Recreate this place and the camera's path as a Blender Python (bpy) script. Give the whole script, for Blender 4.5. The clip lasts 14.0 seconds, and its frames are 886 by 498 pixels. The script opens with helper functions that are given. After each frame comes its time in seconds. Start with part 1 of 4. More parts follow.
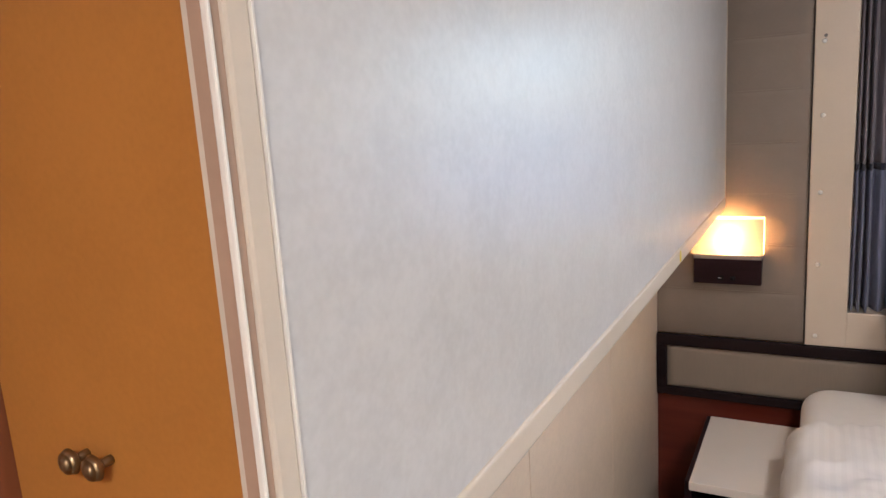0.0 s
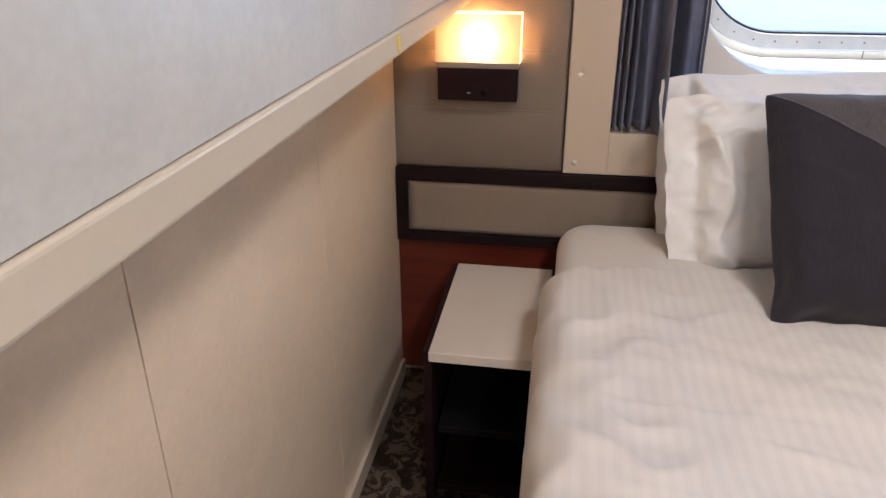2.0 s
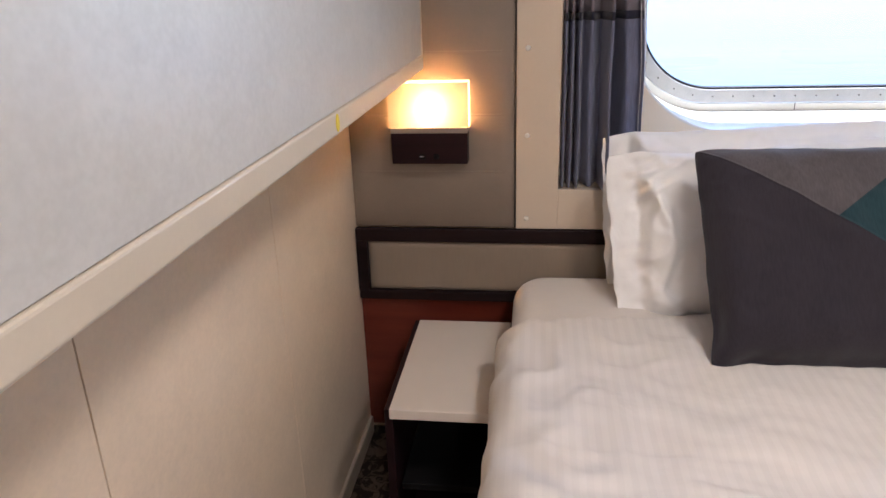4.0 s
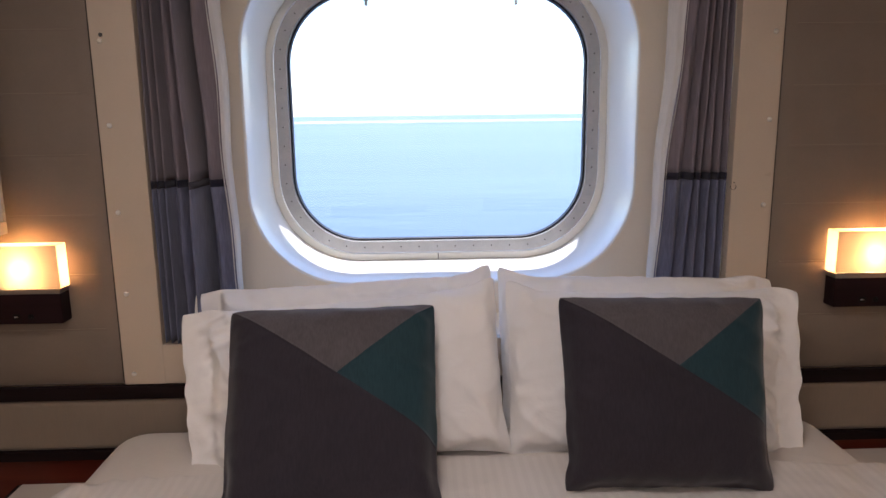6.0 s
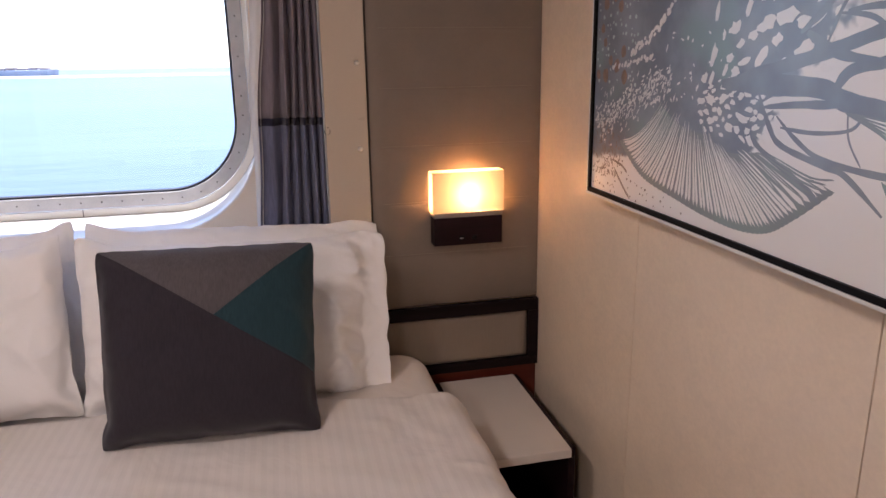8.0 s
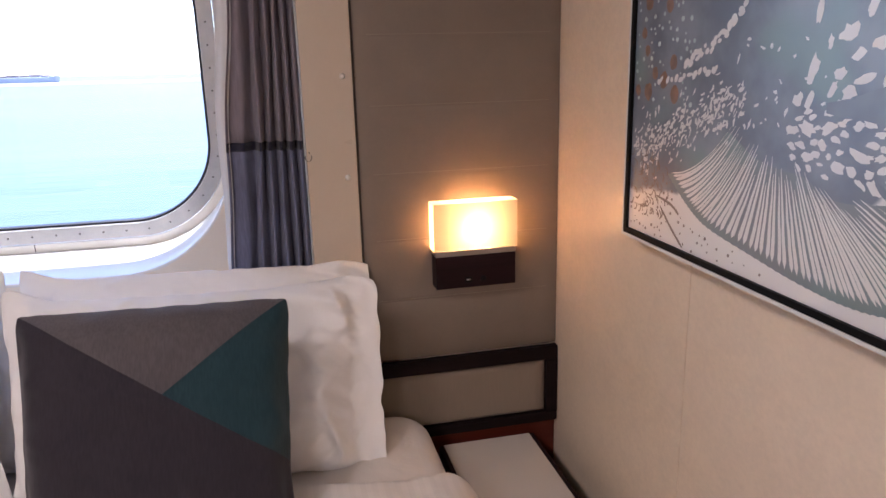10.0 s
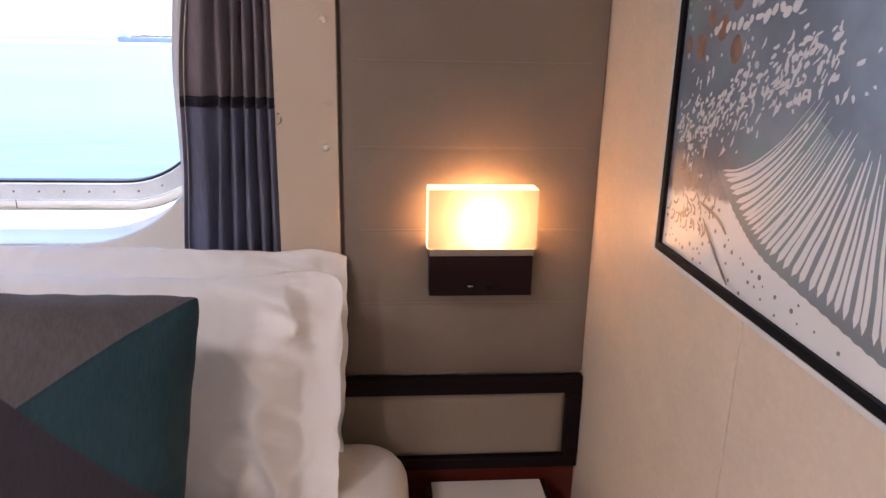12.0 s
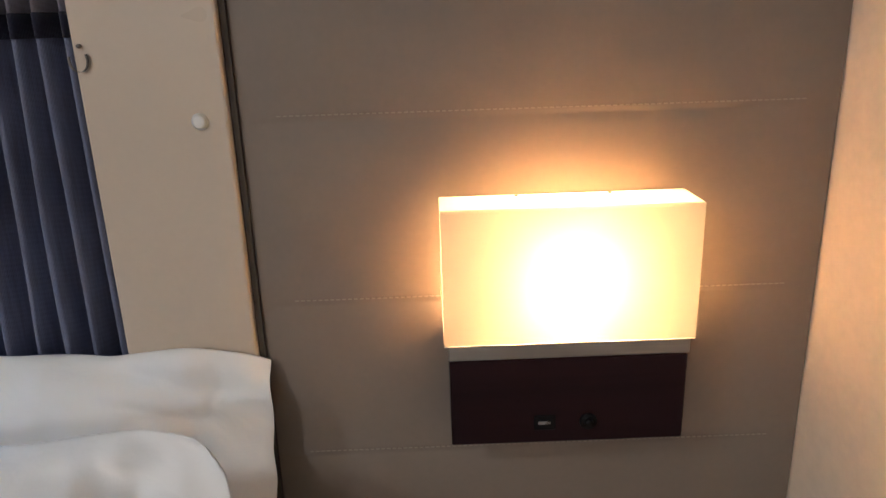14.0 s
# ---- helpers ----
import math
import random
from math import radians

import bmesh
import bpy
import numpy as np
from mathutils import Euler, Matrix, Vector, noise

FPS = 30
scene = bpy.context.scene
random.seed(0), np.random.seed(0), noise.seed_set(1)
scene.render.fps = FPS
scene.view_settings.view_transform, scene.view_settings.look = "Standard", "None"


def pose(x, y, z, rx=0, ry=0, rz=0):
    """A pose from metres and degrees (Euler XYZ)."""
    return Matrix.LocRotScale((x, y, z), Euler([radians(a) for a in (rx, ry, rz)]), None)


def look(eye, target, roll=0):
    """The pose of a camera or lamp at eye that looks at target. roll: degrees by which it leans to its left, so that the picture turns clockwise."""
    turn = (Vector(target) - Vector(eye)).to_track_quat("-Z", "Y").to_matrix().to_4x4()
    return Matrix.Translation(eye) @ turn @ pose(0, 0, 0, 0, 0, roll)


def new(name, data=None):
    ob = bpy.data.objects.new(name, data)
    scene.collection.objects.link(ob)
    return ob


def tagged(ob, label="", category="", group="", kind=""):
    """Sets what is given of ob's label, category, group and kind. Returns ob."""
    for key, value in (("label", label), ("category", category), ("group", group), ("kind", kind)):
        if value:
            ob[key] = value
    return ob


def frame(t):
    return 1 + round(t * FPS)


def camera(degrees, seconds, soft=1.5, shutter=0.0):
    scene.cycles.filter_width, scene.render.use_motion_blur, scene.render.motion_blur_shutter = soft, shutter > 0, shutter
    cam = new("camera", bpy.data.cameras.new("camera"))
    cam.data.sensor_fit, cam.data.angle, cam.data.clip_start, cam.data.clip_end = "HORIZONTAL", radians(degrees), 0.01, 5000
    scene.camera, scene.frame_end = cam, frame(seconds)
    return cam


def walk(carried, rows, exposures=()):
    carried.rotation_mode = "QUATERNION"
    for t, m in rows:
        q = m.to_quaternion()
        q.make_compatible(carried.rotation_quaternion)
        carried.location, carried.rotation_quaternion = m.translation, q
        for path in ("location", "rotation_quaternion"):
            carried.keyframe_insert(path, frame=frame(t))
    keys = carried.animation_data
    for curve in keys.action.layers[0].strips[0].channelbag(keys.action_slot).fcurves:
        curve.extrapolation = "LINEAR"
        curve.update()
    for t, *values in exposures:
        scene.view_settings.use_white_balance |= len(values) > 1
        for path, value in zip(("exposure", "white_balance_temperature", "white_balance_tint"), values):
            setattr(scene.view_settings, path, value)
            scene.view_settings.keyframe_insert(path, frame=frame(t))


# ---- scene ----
cam = camera(64.3, 14.0)
PATH = [
    (0, (-0.078, 0.23, 1.417), (-1.012, 1.958, 1.04), -3.7),
    (0.5, (-0.061, 0.403, 1.36), (-0.77, 2.213, 0.891), -3.9),
    (1, (-0.067, 0.585, 1.327), (-0.605, 2.414, 0.722), -3.1),
    (1.5, (-0.116, 0.715, 1.284), (-0.505, 2.541, 0.567), -1.6),
    (2, (-0.109, 0.786, 1.239), (-0.417, 2.576, 0.402), -0.3),
    (2.2, (-0.094, 0.803, 1.221), (-0.394, 2.581, 0.356), -0.1),
    (4.3, (-0.03, 0.715, 1.309), (-0.274, 2.604, 0.7), -2.3),
    (4.5, (0.048, 0.665, 1.336), (-0.192, 2.58, 0.809), -2.7),
    (5, (0.237, 0.598, 1.354), (0.082, 2.547, 0.932), -2.7),
    (5.5, (0.464, 0.668, 1.341), (0.477, 2.626, 0.933), -1.5),
    (6, (0.7, 0.716, 1.365), (0.761, 2.679, 0.986), -0.7),
    (6.5, (0.883, 0.625, 1.406), (0.948, 2.594, 1.059), -0.4),
    (7, (1.124, 0.586, 1.387), (1.26, 2.544, 1.003), -0.8),
    (7.5, (1.267, 0.646, 1.358), (1.576, 2.571, 0.911), -1.2),
    (8, (1.384, 0.655, 1.339), (1.821, 2.538, 0.825), -0.9),
    (8.2, (1.417, 0.659, 1.338), (1.877, 2.53, 0.798), -0.7),
    (10.3, (1.466, 0.998, 1.359), (1.884, 2.888, 0.854), -1.8),
    (10.5, (1.494, 1.024, 1.355), (1.88, 2.918, 0.841), -1.5),
    (11, (1.641, 1.071, 1.345), (1.921, 2.976, 0.805), -0.8),
    (11.5, (1.674, 1.104, 1.341), (1.869, 3.021, 0.806), 0.4),
    (12, (1.703, 1.245, 1.306), (1.867, 3.156, 0.741), 1.2),
    (12.5, (1.756, 1.341, 1.309), (1.884, 3.238, 0.687), 0.8),
    (13, (1.763, 1.505, 1.269), (1.822, 3.398, 0.627), -0.9),
    (13.5, (1.778, 1.776, 1.248), (1.758, 3.687, 0.661), -2.3),
    (14, (1.777, 1.969, 1.183), (1.798, 3.876, 0.583), -1.9),
]
EXPOSURES = [(0.0, 2.36, 5250, 11), (0.5, 2.20, 5400, 13), (1.5, 2.25, 5400, 12), (4.5, 2.27, 5450, 14), (5.0, 2.13, 5550, 17), (5.5, 1.88, 5700, 21), (6.0, 1.55, 5650, 18), (6.5, 1.35, 5550, 18), (7.0, 1.45, 6250, 29), (7.5, 1.45, 6400, 33), (8.0, 1.85, 5750, 23), (8.2, 1.90, 5650, 22), (10.5, 2.20, 5500, 22), (11.0, 2.30, 5450, 22), (12.5, 2.25, 5350, 20), (13.5, 2.22, 5150, 12), (14.0, 2.15, 4900, 4)]
walk(cam, [(t, look(eye, target, roll)) for t, eye, target, roll in PATH], EXPOSURES)

# ---- world, sun, lamps ----
SUN_EL, SUN_AZ = radians(69), radians(16)
world = bpy.data.worlds.new("world")
scene.world = world
world.use_nodes = True
wn = world.node_tree.nodes
sky = wn.new("ShaderNodeTexSky")
sky.sky_type = "NISHITA"
sky.sun_disc = False
sky.sun_elevation, sky.sun_rotation = SUN_EL, SUN_AZ
sky.air_density, sky.dust_density, sky.ozone_density = 1.0, 0.6, 2.0
wn["Background"].inputs["Strength"].default_value = 0.15
world.node_tree.links.new(sky.outputs["Color"], wn["Background"].inputs["Color"])

sun_data = bpy.data.lights.new("sun", "SUN")
sun_data.energy, sun_data.angle, sun_data.color = 2.6, radians(0.6), (1.0, 0.95, 0.86)
sun = new("sun", sun_data)
sun_dir = Vector((math.sin(SUN_AZ) * math.cos(SUN_EL), math.cos(SUN_AZ) * math.cos(SUN_EL), math.sin(SUN_EL)))
sun.matrix_world = look(sun_dir * 30, (0, 0, 0))

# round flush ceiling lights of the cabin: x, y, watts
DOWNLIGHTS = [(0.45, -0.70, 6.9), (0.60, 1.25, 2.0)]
SCONCE_W = 4.9


# ---- materials ----
class Nodes:
    def __init__(self, name):
        self.mat = bpy.data.materials.new(name)
        self.mat.use_nodes = True
        self.tree = self.mat.node_tree
        self.bsdf = self.tree.nodes["Principled BSDF"]

    def put(self, socket, value):
        if isinstance(value, bpy.types.NodeSocket):
            self.tree.links.new(value, socket)
        elif value is not None:
            socket.default_value = value

    def math(self, op, a, b=None, c=None):
        n = self.tree.nodes.new("ShaderNodeMath")
        n.operation = op
        for s, v in zip(n.inputs, (a, b, c)):
            self.put(s, v)
        return n.outputs[0]

    def step(self, v, lo, hi):
        n = self.tree.nodes.new("ShaderNodeMapRange")
        n.interpolation_type = "SMOOTHSTEP"
        self.put(n.inputs[0], v)
        self.put(n.inputs[1], lo)
        self.put(n.inputs[2], hi)
        return n.outputs[0]

    def mix(self, f, a, b):
        n = self.tree.nodes.new("ShaderNodeMix")
        n.data_type = "RGBA"
        self.put(n.inputs[0], f)
        self.put(n.inputs[6], a if isinstance(a, bpy.types.NodeSocket) else (*a, 1))
        self.put(n.inputs[7], b if isinstance(b, bpy.types.NodeSocket) else (*b, 1))
        return n.outputs[2]

    def coord(self, which="Object", scale=(1, 1, 1), turn=(0, 0, 0)):
        t = self.tree.nodes.new("ShaderNodeTexCoord")
        m = self.tree.nodes.new("ShaderNodeMapping")
        m.inputs["Scale"].default_value = scale
        m.inputs["Rotation"].default_value = turn
        self.tree.links.new(t.outputs[which], m.inputs[0])
        return m.outputs[0]

    def noise(self, vec, scale, detail=3.0, rough=0.55, distort=0.0):
        n = self.tree.nodes.new("ShaderNodeTexNoise")
        self.put(n.inputs["Vector"], vec)
        n.inputs["Scale"].default_value = scale
        n.inputs["Detail"].default_value = detail
        n.inputs["Roughness"].default_value = rough
        n.inputs["Distortion"].default_value = distort
        return n.outputs[0]

    def split(self, vec):
        n = self.tree.nodes.new("ShaderNodeSeparateXYZ")
        self.put(n.inputs[0], vec)
        return n.outputs

    def bump(self, height, strength, distance):
        n = self.tree.nodes.new("ShaderNodeBump")
        n.inputs["Strength"].default_value = strength
        n.inputs["Distance"].default_value = distance
        self.put(n.inputs["Height"], height)
        self.tree.links.new(n.outputs[0], self.bsdf.inputs["Normal"])

    def base(self, color, rough=0.5, metal=0.0, spec=0.5):
        self.put(self.bsdf.inputs["Base Color"], color if isinstance(color, bpy.types.NodeSocket) else (*color, 1))
        self.put(self.bsdf.inputs["Roughness"], rough)
        self.bsdf.inputs["Metallic"].default_value = metal
        self.bsdf.inputs["Specular IOR Level"].default_value = spec
        return self.mat


def paint(name, color, rough=0.4, vary=0.06, scale=6.0, relief=0.0006, spec=0.5, metal=0.0):
    m = Nodes(name)
    v = m.coord()
    big, fine = m.noise(v, scale, 4.0), m.noise(v, 180.0, 2.0)
    f = m.math("ADD", m.math("MULTIPLY", big, 0.75), m.math("MULTIPLY", fine, 0.25))
    lo, hi = [c * (1 - vary) for c in color], [min(1, c * (1 + vary)) for c in color]
    m.bump(m.math("ADD", big, m.math("MULTIPLY", fine, 0.15)), 0.35, relief)
    return m.base(m.mix(m.step(f, 0.3, 0.7), lo, hi), m.math("MULTIPLY_ADD", big, 0.14, rough - 0.07), metal, spec)


def laminate(name, color, rough, vary=0.08):
    """Wall laminate with a mottled, vertically drawn fleck."""
    m = Nodes(name)
    v = m.coord("Object", (1, 0.75, 0.9), (0.5, 0.7, 0.3))
    flecks = m.noise(v, 105.0, 2.0, 0.5)
    clouds = m.noise(v, 3.0, 3.0)
    fine = m.noise(v, 210.0, 2.0)
    dark, light = [c * (1 - vary) for c in color], [min(1, c * (1 + vary)) for c in color]
    mid = m.noise(v, 20.0, 4.0, 0.6)
    f = m.math("ADD", m.math("MULTIPLY", flecks, 0.36), m.math("ADD", m.math("MULTIPLY", fine, 0.16), m.math("MULTIPLY", mid, 0.48)))
    f = m.step(f, 0.30, 0.70)
    col = m.mix(m.math("MULTIPLY", m.step(clouds, 0.35, 0.7), 0.35), m.mix(f, dark, light), color)
    return m.base(col, rough, 0.0, 1.0)


def wood(name, dark, light, rough, axis=2, spec=0.5):
    m = Nodes(name)
    s = [26.0, 26.0, 26.0]
    s[axis] = 1.6
    v = m.coord("Object", s)
    g, pores = m.noise(v, 1.0, 5.0, 0.6, 0.4), m.noise(v, 7.0, 2.0)
    f = m.math("ADD", m.math("MULTIPLY", m.step(g, 0.3, 0.7), 0.8), m.math("MULTIPLY", pores, 0.2))
    m.bump(pores, 0.25, 0.0004)
    return m.base(m.mix(f, dark, light), m.math("MULTIPLY_ADD", g, 0.12, rough - 0.06), 0.0, spec)


def cloth(name, color, vary=0.10, weave=900.0, rough=0.85, relief=0.0005, sheen=0.2):
    m = Nodes(name)
    v = m.coord()
    x, y, z = m.split(v)
    wx = m.math("SINE", m.math("MULTIPLY", m.math("ADD", x, m.math("MULTIPLY", y, 0.7)), weave))
    wz = m.math("SINE", m.math("MULTIPLY", m.math("SUBTRACT", z, m.math("MULTIPLY", y, 0.7)), weave))
    mottle, slub = m.noise(v, 9.0, 4.0), m.noise(m.coord("Object", (260, 260, 26)), 1.0, 2.0)
    f = m.math("ADD", m.math("MULTIPLY", mottle, 0.5), m.math("MULTIPLY", slub, 0.5))
    lo, hi = [c * (1 - vary) for c in color], [min(1, c * (1 + vary)) for c in color]
    m.bump(m.math("ADD", m.math("MULTIPLY", wx, wz), m.math("MULTIPLY", slub, 1.5)), 0.25, relief)
    m.bsdf.inputs["Sheen Weight"].default_value = sheen
    return m.base(m.mix(m.step(f, 0.32, 0.68), lo, hi), rough, 0.0, 0.2)


def brushed(name, color):
    """Metal with fine lengthwise brush lines."""
    m = Nodes(name)
    line = m.noise(m.coord("Object", (3, 3, 900)), 1.0, 2.0)
    m.bump(line, 0.15, 0.0002)
    lo = [c * 0.85 for c in color]
    return m.base(m.mix(line, lo, color), m.math("MULTIPLY_ADD", line, 0.10, 0.36), 0.95, 0.5)


def striped_sheet(name, color):
    """White cotton with satin stripes that run down the bed."""
    m = Nodes(name)
    v = m.coord()
    x, y, z = m.split(v)
    s = m.step(m.math("SINE", m.math("MULTIPLY", x, 2 * math.pi / 0.022)), -0.25, 0.25)
    creases, fine = m.noise(v, 7.0, 3.0, 0.5, 0.6), m.noise(v, 420.0, 2.0)
    lo, hi = [c * 0.965 for c in color], color
    m.bump(m.math("ADD", m.math("MULTIPLY", creases, 1.0), m.math("ADD", m.math("MULTIPLY", s, 0.012), m.math("MULTIPLY", fine, 0.02))), 0.6, 0.012)
    m.bsdf.inputs["Sheen Weight"].default_value = 0.15
    return m.base(m.mix(s, lo, hi), m.math("MULTIPLY_ADD", s, -0.12, 0.75), 0.0, 0.3)


def linen(name, color, crease=0.006):
    m = Nodes(name)
    v = m.coord()
    creases, fine = m.noise(v, 11.0, 4.0, 0.5, 0.6), m.noise(v, 420.0, 2.0)
    m.bump(m.math("ADD", creases, m.math("MULTIPLY", fine, 0.02)), 0.8, crease)
    m.bsdf.inputs["Sheen Weight"].default_value = 0.15
    # crease hollows a touch darker: their shade is put into the colour
    lo = [c * 0.975 for c in color]
    return m.base(m.mix(m.step(creases, 0.3, 0.7), lo, color), 0.75, 0.0, 0.3)


def carpet(name):
    m = Nodes(name)
    v = m.coord()
    blot, tuft = m.noise(v, 22.0, 4.0, 0.7, 1.2), m.noise(v, 420.0, 2.0)
    col = m.mix(m.step(blot, 0.47, 0.56), (0.035, 0.026, 0.022), (0.14, 0.105, 0.08))
    m.bump(tuft, 0.8, 0.004)
    return m.base(col, 0.95, 0.0, 0.1)


def cushion_cover(name):
    """Three fabric triangles sewn together, laid out on the cushion's own square."""
    m = Nodes(name)
    t = m.tree.nodes.new("ShaderNodeUVMap")
    u, v, _ = m.split(t.outputs[0])
    main = m.math("SUBTRACT", m.math("MULTIPLY_ADD", u, -0.70, 1.0), v)      # below the long diagonal
    side = m.math("SUBTRACT", m.math("MULTIPLY_ADD", m.math("SUBTRACT", u, 0.53), 0.79, 0.629), v)
    obj = m.coord()
    slub = m.noise(m.coord("Object", (300, 300, 40)), 1.0, 2.0)
    cloudy = m.noise(obj, 10.0, 4.0)
    f = m.math("ADD", m.math("MULTIPLY", slub, 0.55), m.math("MULTIPLY", cloudy, 0.45))
    f = m.step(f, 0.3, 0.7)
    dark = m.mix(f, (0.022, 0.019, 0.026), (0.030, 0.026, 0.035))
    grey = m.mix(f, (0.070, 0.063, 0.069), (0.098, 0.089, 0.095))
    teal = m.mix(f, (0.012, 0.034, 0.044), (0.018, 0.047, 0.059))
    upper = m.mix(m.step(side, -0.003, 0.003), grey, teal)
    col = m.mix(m.step(main, -0.003, 0.003), upper, dark)
    seam = m.math("MINIMUM", m.math("ABSOLUTE", main), m.math("MAXIMUM", m.math("ABSOLUTE", side), m.math("MULTIPLY", main, 5.0)))
    m.bump(m.math("ADD", m.math("MULTIPLY", m.step(seam, 0.0, 0.012), 1.0), m.math("MULTIPLY", slub, 0.22)), 0.5, 0.002)
    m.bsdf.inputs["Sheen Weight"].default_value = 0.2
    return m.base(col, 0.85, 0.0, 0.2)


def canvas_ground(name):
    """Painting ground: white canvas under a slate wash. UV in metres from the lower corner."""
    m = Nodes(name)
    t = m.tree.nodes.new("ShaderNodeUVMap")
    uv = t.outputs[0]
    u, v, _ = m.split(uv)
    wob = m.math("SUBTRACT", m.noise(uv, 14.0, 3.0), 0.5)
    slate = m.mix(m.step(m.noise(uv, 9.0, 4.0), 0.35, 0.7), (0.13, 0.165, 0.225), (0.27, 0.32, 0.39))
    slate = m.mix(m.step(m.noise(uv, 5.0, 2.0), 0.52, 0.68), slate, (0.20, 0.31, 0.32))
    line = m.math("MULTIPLY_ADD", m.step(u, 0.05, 0.35), 0.065, 0.085)
    line = m.math("MULTIPLY_ADD", m.step(u, 0.34, 0.45), -0.028, line)
    line = m.math("MULTIPLY_ADD", m.step(u, 0.50, 0.62), 0.095, line)
    above = m.math("SUBTRACT", m.math("MULTIPLY_ADD", wob, 0.05, v), line)
    wash = m.step(above, -0.006, 0.006)
    out = m.math("MULTIPLY_ADD", m.math("SUBTRACT", v, 0.2), -0.7, m.math("MULTIPLY_ADD", wob, 0.25, u))
    wash = m.math("MULTIPLY", wash, m.math("SUBTRACT", 1.0, m.step(out, 0.585, 0.61)))
    m.bump(m.noise(uv, 700.0, 1.0), 0.1, 0.0003)
    m.bsdf.inputs["Coat Weight"].default_value = 1.0
    m.bsdf.inputs["Coat Roughness"].default_value = 0.30
    m.bsdf.inputs["Coat IOR"].default_value = 1.9
    return m.base(m.mix(wash, (0.90, 0.89, 0.87), slate), 0.40, 0.0, 0.5)


def picture_paint(name, low, high, size=12.0):
    """Paint on the canvas, in two washed shades."""
    m = Nodes(name)
    v = m.coord()
    m.bump(m.noise(v, 700.0, 1.0), 0.1, 0.0003)
    m.bsdf.inputs["Coat Weight"].default_value = 1.0
    m.bsdf.inputs["Coat Roughness"].default_value = 0.30
    m.bsdf.inputs["Coat IOR"].default_value = 1.9
    return m.base(m.mix(m.step(m.noise(v, size, 3.0), 0.35, 0.65), low, high), 0.40, 0.0, 0.5)


def glow_shade(name, through_color):
    """Frosted lamp glass, lit through by the bulb behind it."""
    m = Nodes(name)
    tr = m.tree.nodes.new("ShaderNodeBsdfTranslucent")
    tr.inputs[0].default_value = (*through_color, 1)
    df = m.tree.nodes.new("ShaderNodeBsdfDiffuse")
    df.inputs[0].default_value = (0.66, 0.62, 0.55, 1)
    mx = m.tree.nodes.new("ShaderNodeMixShader")
    mx.inputs[0].default_value = 0.35
    gl = m.tree.nodes.new("ShaderNodeBsdfGlossy")
    gl.inputs["Roughness"].default_value = 0.35
    mx2 = m.tree.nodes.new("ShaderNodeMixShader")
    mx2.inputs[0].default_value = 0.04
    link = m.tree.links.new
    link(tr.outputs[0], mx.inputs[1])
    link(df.outputs[0], mx.inputs[2])
    link(mx.outputs[0], mx2.inputs[1])
    link(gl.outputs[0], mx2.inputs[2])
    link(mx2.outputs[0], m.tree.nodes["Material Output"].inputs["Surface"])
    return m.mat


def pane_glass(name):
    m = Nodes(name)
    tr = m.tree.nodes.new("ShaderNodeBsdfTransparent")
    tr.inputs[0].default_value = (0.95, 0.97, 0.97, 1)
    gl = m.tree.nodes.new("ShaderNodeBsdfGlossy")
    gl.inputs["Roughness"].default_value = 0.02
    mx = m.tree.nodes.new("ShaderNodeMixShader")
    mx.inputs[0].default_value = 0.045
    link = m.tree.links.new
    link(tr.outputs[0], mx.inputs[1])
    link(gl.outputs[0], mx.inputs[2])
    link(mx.outputs[0], m.tree.nodes["Material Output"].inputs["Surface"])
    return m.mat


def sea_water(name):
    m = Nodes(name)
    v = m.coord()
    waves = m.noise(m.coord("Object", (0.05, 0.12, 0.1)), 1.0, 6.0, 0.6)
    bands = m.noise(m.coord("Object", (0.0012, 0.012, 0.01)), 1.0, 4.0)
    m.bump(waves, 0.4, 1.0)
    return m.base(m.mix(m.step(bands, 0.35, 0.7), (0.070, 0.093, 0.145), (0.098, 0.126, 0.180)), 0.35, 0.0, 0.5)


def glowing(name, color, strength):
    m = Nodes(name)
    m.bsdf.inputs["Emission Color"].default_value = (*color, 1)
    m.bsdf.inputs["Emission Strength"].default_value = strength
    return m.base(color, 0.5)


M_WALL = laminate("wall_laminate", (0.87, 0.73, 0.565), 0.31, 0.055)
M_BERTH = laminate("berth_laminate", (0.56, 0.56, 0.555), 0.33, 0.075)
M_CEIL = paint("ceiling_paint", (0.78, 0.77, 0.74), 0.6)
M_CREAM = paint("cream_enamel", (0.57, 0.485, 0.385), 0.30, 0.03, 3.0, 0.0004)
M_TRIM = paint("trim_enamel", (0.60, 0.535, 0.44), 0.32, 0.04, 5.0, 0.0003)
M_WHITE = paint("white_enamel", (0.82, 0.80, 0.74), 0.24, 0.02, 2.0, 0.0004)
M_LINER = paint("liner_enamel", (0.88, 0.79, 0.64), 0.35, 0.03, 2.5, 0.0005)
M_BAND = paint("band_enamel", (0.78, 0.745, 0.66), 0.3, 0.03, 4.0)
M_RING = paint("ring_steel", (0.42, 0.405, 0.38), 0.35, 0.08, 20.0, 0.0003, 0.5, 0.2)
M_STEEL = paint("brushed_steel", (0.62, 0.60, 0.57), 0.28, 0.06, 30.0, 0.0002, 0.5, 0.9)
M_BRUSHED = brushed("brushed_strip", (0.42, 0.40, 0.37))
M_SILVER = paint("silver_edge", (0.80, 0.79, 0.76), 0.35, 0.03, 12.0, 0.0001, 0.5, 0.0)
M_RUBBER = paint("black_rubber", (0.015, 0.015, 0.017), 0.6)
M_SCREW = paint("dark_screw", (0.16, 0.15, 0.14), 0.4, 0.1, 30.0, 0.0002, 0.5, 0.7)
